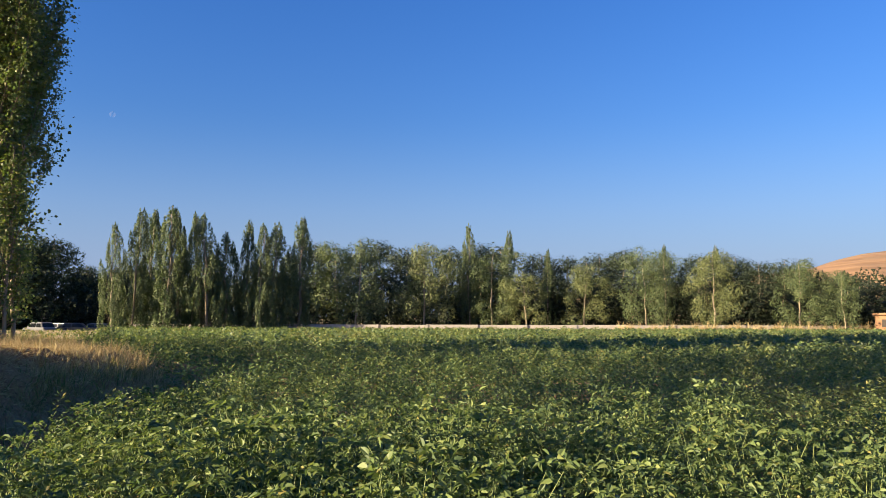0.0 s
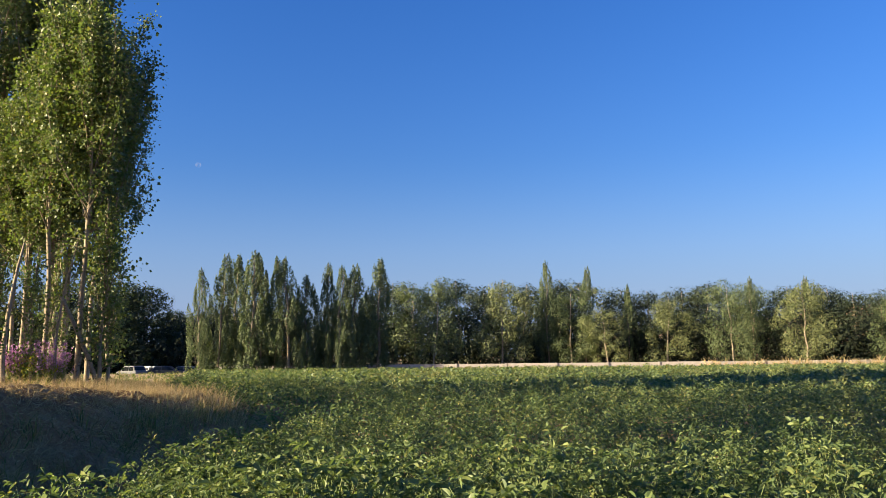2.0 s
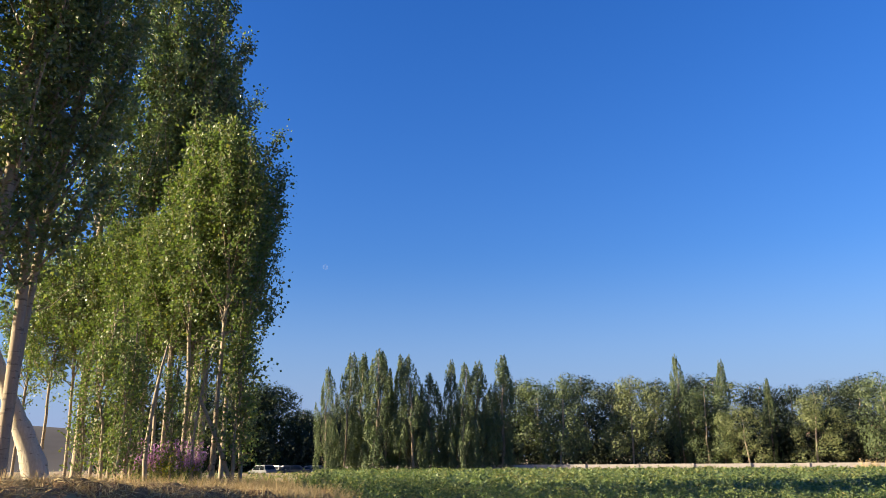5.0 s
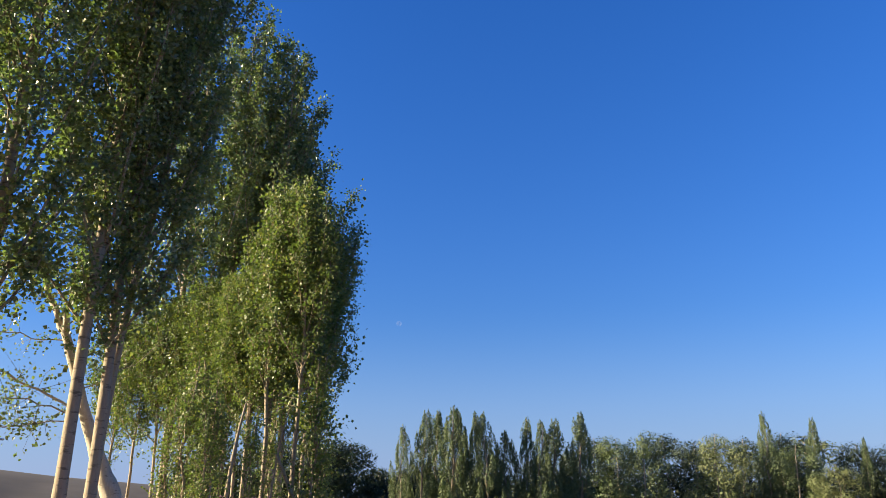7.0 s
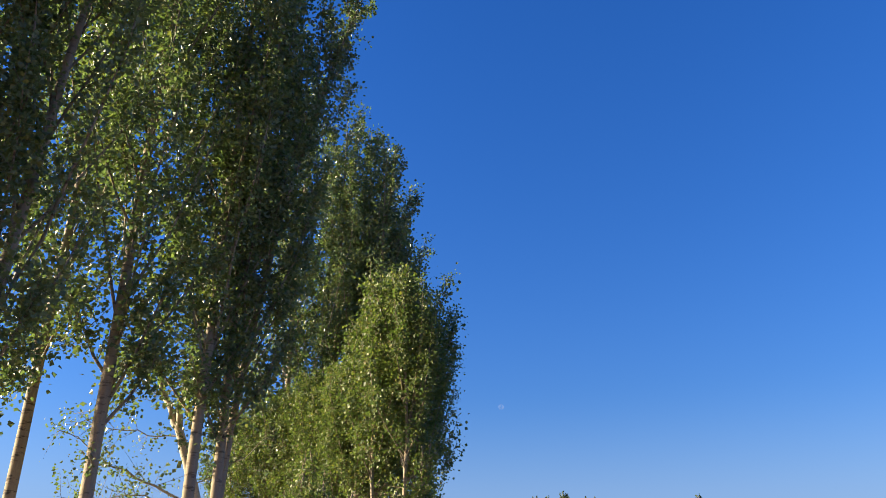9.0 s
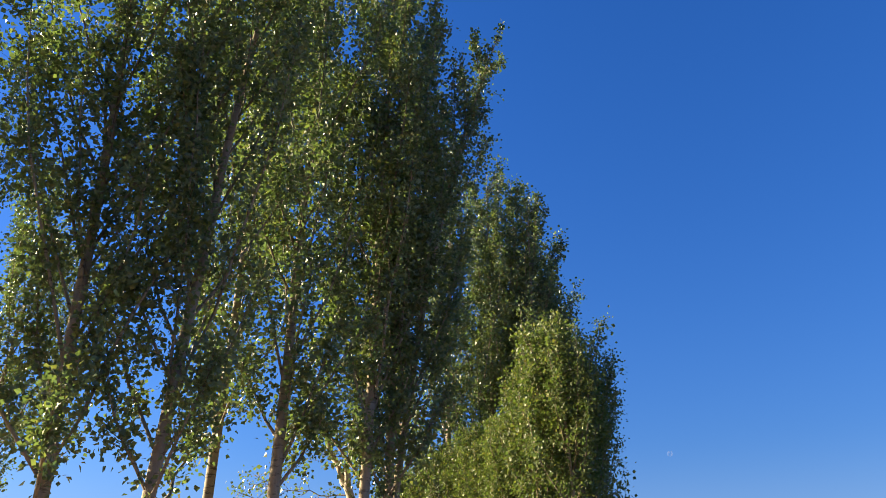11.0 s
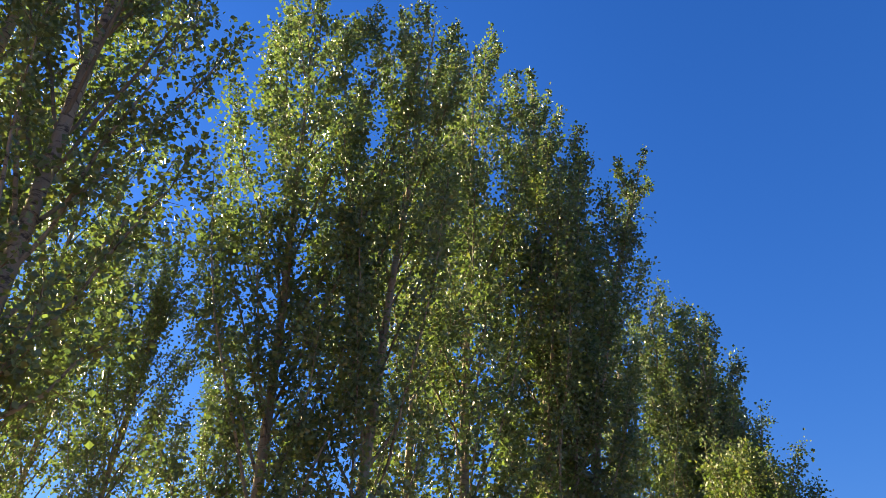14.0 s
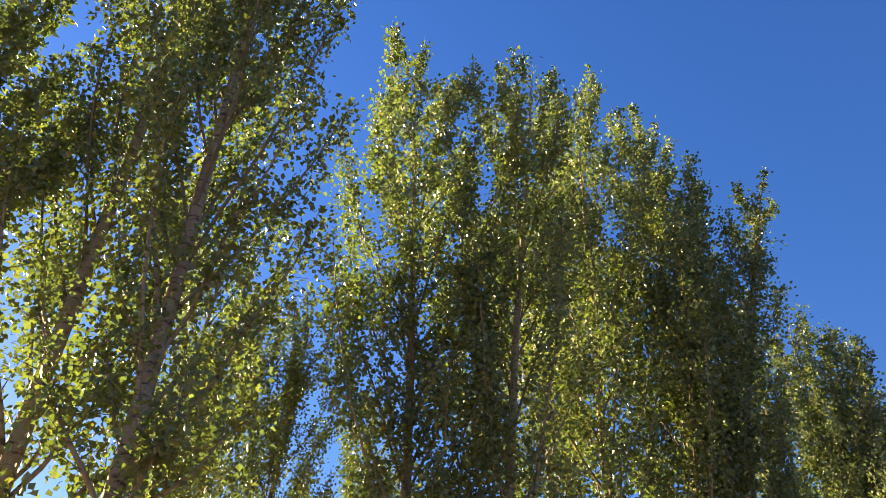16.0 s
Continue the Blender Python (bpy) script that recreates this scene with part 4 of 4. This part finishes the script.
for i, (az, d) in enumerate([(31.9, 19.4), (32.5, 18.9), (33.1, 19.6), (33.8, 19.2), (34.5, 19.7), (35.2, 19.3), (35.9, 19.8), (32.2, 20.4), (34.1, 20.6)]):
    flower_clump(*polar(az, (d - 0.5) * ROW), 24, 60 + i)
for i, (az, d) in enumerate([(33.2, 18.3), (33.7, 18.6)]):
    flower_clump(*polar(az, d * ROW), 14, 80 + i, True)

# ---- the potato field ----


def canopy(x, y):
    """Height of the plants' tops: low humps of about a plant's width, in faint rows."""
    return 0.5 + 0.07 * np.sin(x * 6.5 + 0.8 * np.sin(y * 0.9)) + 0.08 * np.sin(x * 2.1 + y * 1.7) + 0.06 * np.sin(y * 4.3 - x * 1.2) + 0.04 * np.sin(y * 0.31 + x * 0.23)


def shoots(rng, y0, y1, density, leaves, size, low, half=0.72, far=False, top=1.0):
    """Leafy shoots over a stretch of the field: drooping leaves that radiate from each shoot's tip, and leaves below."""
    n = int((y1 ** 2 - y0 ** 2) * half * density)
    y = np.sqrt(rng.uniform(y0 ** 2, y1 ** 2, n))
    x = rng.uniform(-half, half, n) * (y + 3)
    keep = (x > crop_edge(y) + rng.normal(0, 0.2, n)) & (x < 0.68 * y + 3)
    x, y = x[keep], y[keep]
    n = len(x)
    cell = 0.62 if not far else 0.9
    gx, gy = np.floor(x / cell), np.floor(y / cell)
    h1, h2 = np.sin(gx * 12.9898 + gy * 78.233) * 43758.5453 % 1, np.sin(gx * 39.346 + gy * 11.135) * 24634.6345 % 1
    dx, dy = x / cell - gx - 0.3 - 0.4 * h1, y / cell - gy - 0.3 - 0.4 * h2
    dome = np.clip(1.05 - 2.3 * (dx ** 2 + dy ** 2), 0.18, 1)
    z = canopy(x, y) * (0.62 + 0.75 * h2) * dome * np.interp(y, (50, 88), (1.0, 0.6)) * top + rng.normal(0.03, 0.05, n)
    soil = np.where(y < 90, ground_height(x, y), 0.0)
    z = z + soil
    at, ax, nr, sz = [], [], [], []
    a0 = rng.uniform(0, 6.28, n)
    for k in range(leaves):
        a = a0 + k * 6.283 * 0.382 + rng.normal(0, 0.3, n)
        level = k / leaves
        d = np.stack([np.cos(a), np.sin(a), 0.7 - 1.5 * level + rng.normal(0, 0.45, n)], 1)
        r = size * (0.2 + 0.9 * level)
        at.append(np.stack([x + np.cos(a) * r, y + np.sin(a) * r, np.maximum(soil + 0.04, z - low * level * rng.uniform(0.5, 1.3, n))], 1))
        ax.append(d)
        nr.append(np.stack([0.8 * np.cos(a), 0.8 * np.sin(a), np.ones(n)], 1) + rng.normal(0, 0.42, (n, 3)))
        sz.append(size * rng.uniform(0.65, 1.3, n) * (0.75 + 0.4 * level))
    return leaf_mesh(np.concatenate(at), np.concatenate(ax), np.concatenate(nr), np.concatenate(sz), 0.5 if not far else 0.7, 0.12, far)


def build_crop():
    rng = np.random.default_rng(5)
    near = [shoots(rng, 3.1, 8.8, 42, 10, 0.062, 0.4, top=0.8), shoots(rng, 8.4, 16, 62, 14, 0.074, 0.42), shoots(rng, 16, 30, 26, 11, 0.112, 0.38)]
    tagged(part("potato_crop", mesh_of(*joined(near)), MAT_CROP), "dense field of leafy green potato plants with some yellowing", "crop", kind="stuff")
    far = [shoots(rng, 30, 54, 9.5, 9, 0.18, 0.3, far=True), shoots(rng, 54, 91, 4.6, 8, 0.24, 0.22, far=True)]
    tagged(part("potato_crop", mesh_of(*joined(far)), MAT_CROP), "far part of the green potato field", "crop", kind="stuff")


build_crop()


def potato_meshes(seed):
    """One bushy plant: stems, and compound leaves with folded, pointed leaflets."""
    rng = np.random.default_rng(seed)
    stems, V, F, n = [], [], [], 0

    def leaflet(p, d, up, L):
        """An oval leaflet, folded along its midrib and bent down at the tip."""
        nonlocal n
        d = d / np.linalg.norm(d)
        s = np.cross(d, up)
        s /= np.linalg.norm(s) + 1e-9
        u = np.cross(s, d)
        w = L * rng.uniform(0.2, 0.29)
        droop = np.array([0, 0, -rng.uniform(0.1, 0.5) * L])
        lift = u * L * rng.uniform(0.05, 0.16)
        a1, a2 = p + d * L * 0.28 + lift, p + d * L * 0.66 + lift + droop * 0.35
        V.append([p, a1 + s * w, a2 + s * w * 0.72, p + d * L + droop, a2 - s * w * 0.72, a1 - s * w])
        F.append([n, n + 1, n + 2, n + 3])
        F.append([n, n + 3, n + 4, n + 5])
        n += 6

    for i in range(7):
        a = i * 6.283 / 7 + rng.normal(0, 0.3)
        out, h = rng.uniform(0.03, 0.3), rng.uniform(0.4, 0.66)
        q = np.linspace(0, 1, 4)
        line = np.stack([np.cos(a) * out * q ** 1.3 + 0.04 * math.cos(a), np.sin(a) * out * q ** 1.3 + 0.04 * math.sin(a), h * q - 0.03], 1)
        stems.append(tube(line, np.linspace(0.006, 0.002, 4), 3))
        for k in range(10):
            c = min(1.0, 0.25 + 0.75 * k / 7)
            p = np.array([np.interp(c, q, line[:, j]) for j in range(3)])
            b = a + k * 2.4 + rng.normal(0, 0.3)
            tilt = (0.15 if k < 7 else 1.2) + rng.normal(0, 0.3)
            d = np.array([math.cos(b), math.sin(b), tilt])
            d /= np.linalg.norm(d)
            L = rng.uniform(0.1, 0.17) * (1.1 - 0.4 * c)
            side = np.array([-math.sin(b), math.cos(b), 0])
            for f, sgn in ((0.4, 1), (0.46, -1), (0.75, 1), (0.8, -1), (1.0, 0)):
                root = p + d * L * f + np.array([0, 0, -0.35 * L * f * f])
                dd = d * (0.6 if sgn else 1.0) + side * sgn * 0.8 + np.array([0, 0, rng.normal(-0.35, 0.3)])
                leaflet(root, dd, np.array([0, 0, 1.0]) + rng.normal(0, 0.5, 3), rng.uniform(0.036, 0.058) * (1.25 if not sgn else 0.9))
    return mesh_of(*joined(stems), True), mesh_of(np.array(V).reshape(-1, 3), np.array(F).reshape(-1, 4))


def build_potato_plants():
    rng = random.Random(4)
    kinds = [potato_meshes(s) for s in range(6)]
    for s, f in kinds:
        s.materials.append(MAT_STEM)
        f.materials.append(MAT_CROP)
    protos, count, y = {}, 0, 3.35
    while y < 9.1:
        x = float(crop_edge(y)) + 0.2 + rng.uniform(0, 0.2)
        while x < 0.6 * y + 0.5:
            if x > -0.75 * y - 0.5 and count < 300:
                px, py = x + rng.uniform(-0.1, 0.1), y + rng.uniform(-0.1, 0.1)
                size = float(canopy(px, py)) / 0.52 * rng.uniform(0.65, 1.32)
                size *= min(1.0, 0.6 + 0.4 * (py - 3.2) / 1.5)
                k = rng.randrange(6)
                m = pose(px, py, 0, rng.uniform(-6, 6), rng.uniform(-6, 6), rng.uniform(0, 360))
                if k not in protos:
                    protos[k] = thing("potato_plant", "bushy green potato plant with small oval leaves", "plant", group="potato plants")
                    part("stem", kinds[k][0], None, protos[k])
                    part("foliage", kinds[k][1], None, protos[k])
                    protos[k].matrix_basis = m @ Matrix.Diagonal((size, size, size, 1))
                else:
                    c = copy_thing(protos[k], m)
                    c.scale = (size, size, size)
                count += 1
            x += rng.uniform(0.36, 0.52)
        y += 0.4


build_potato_plants()
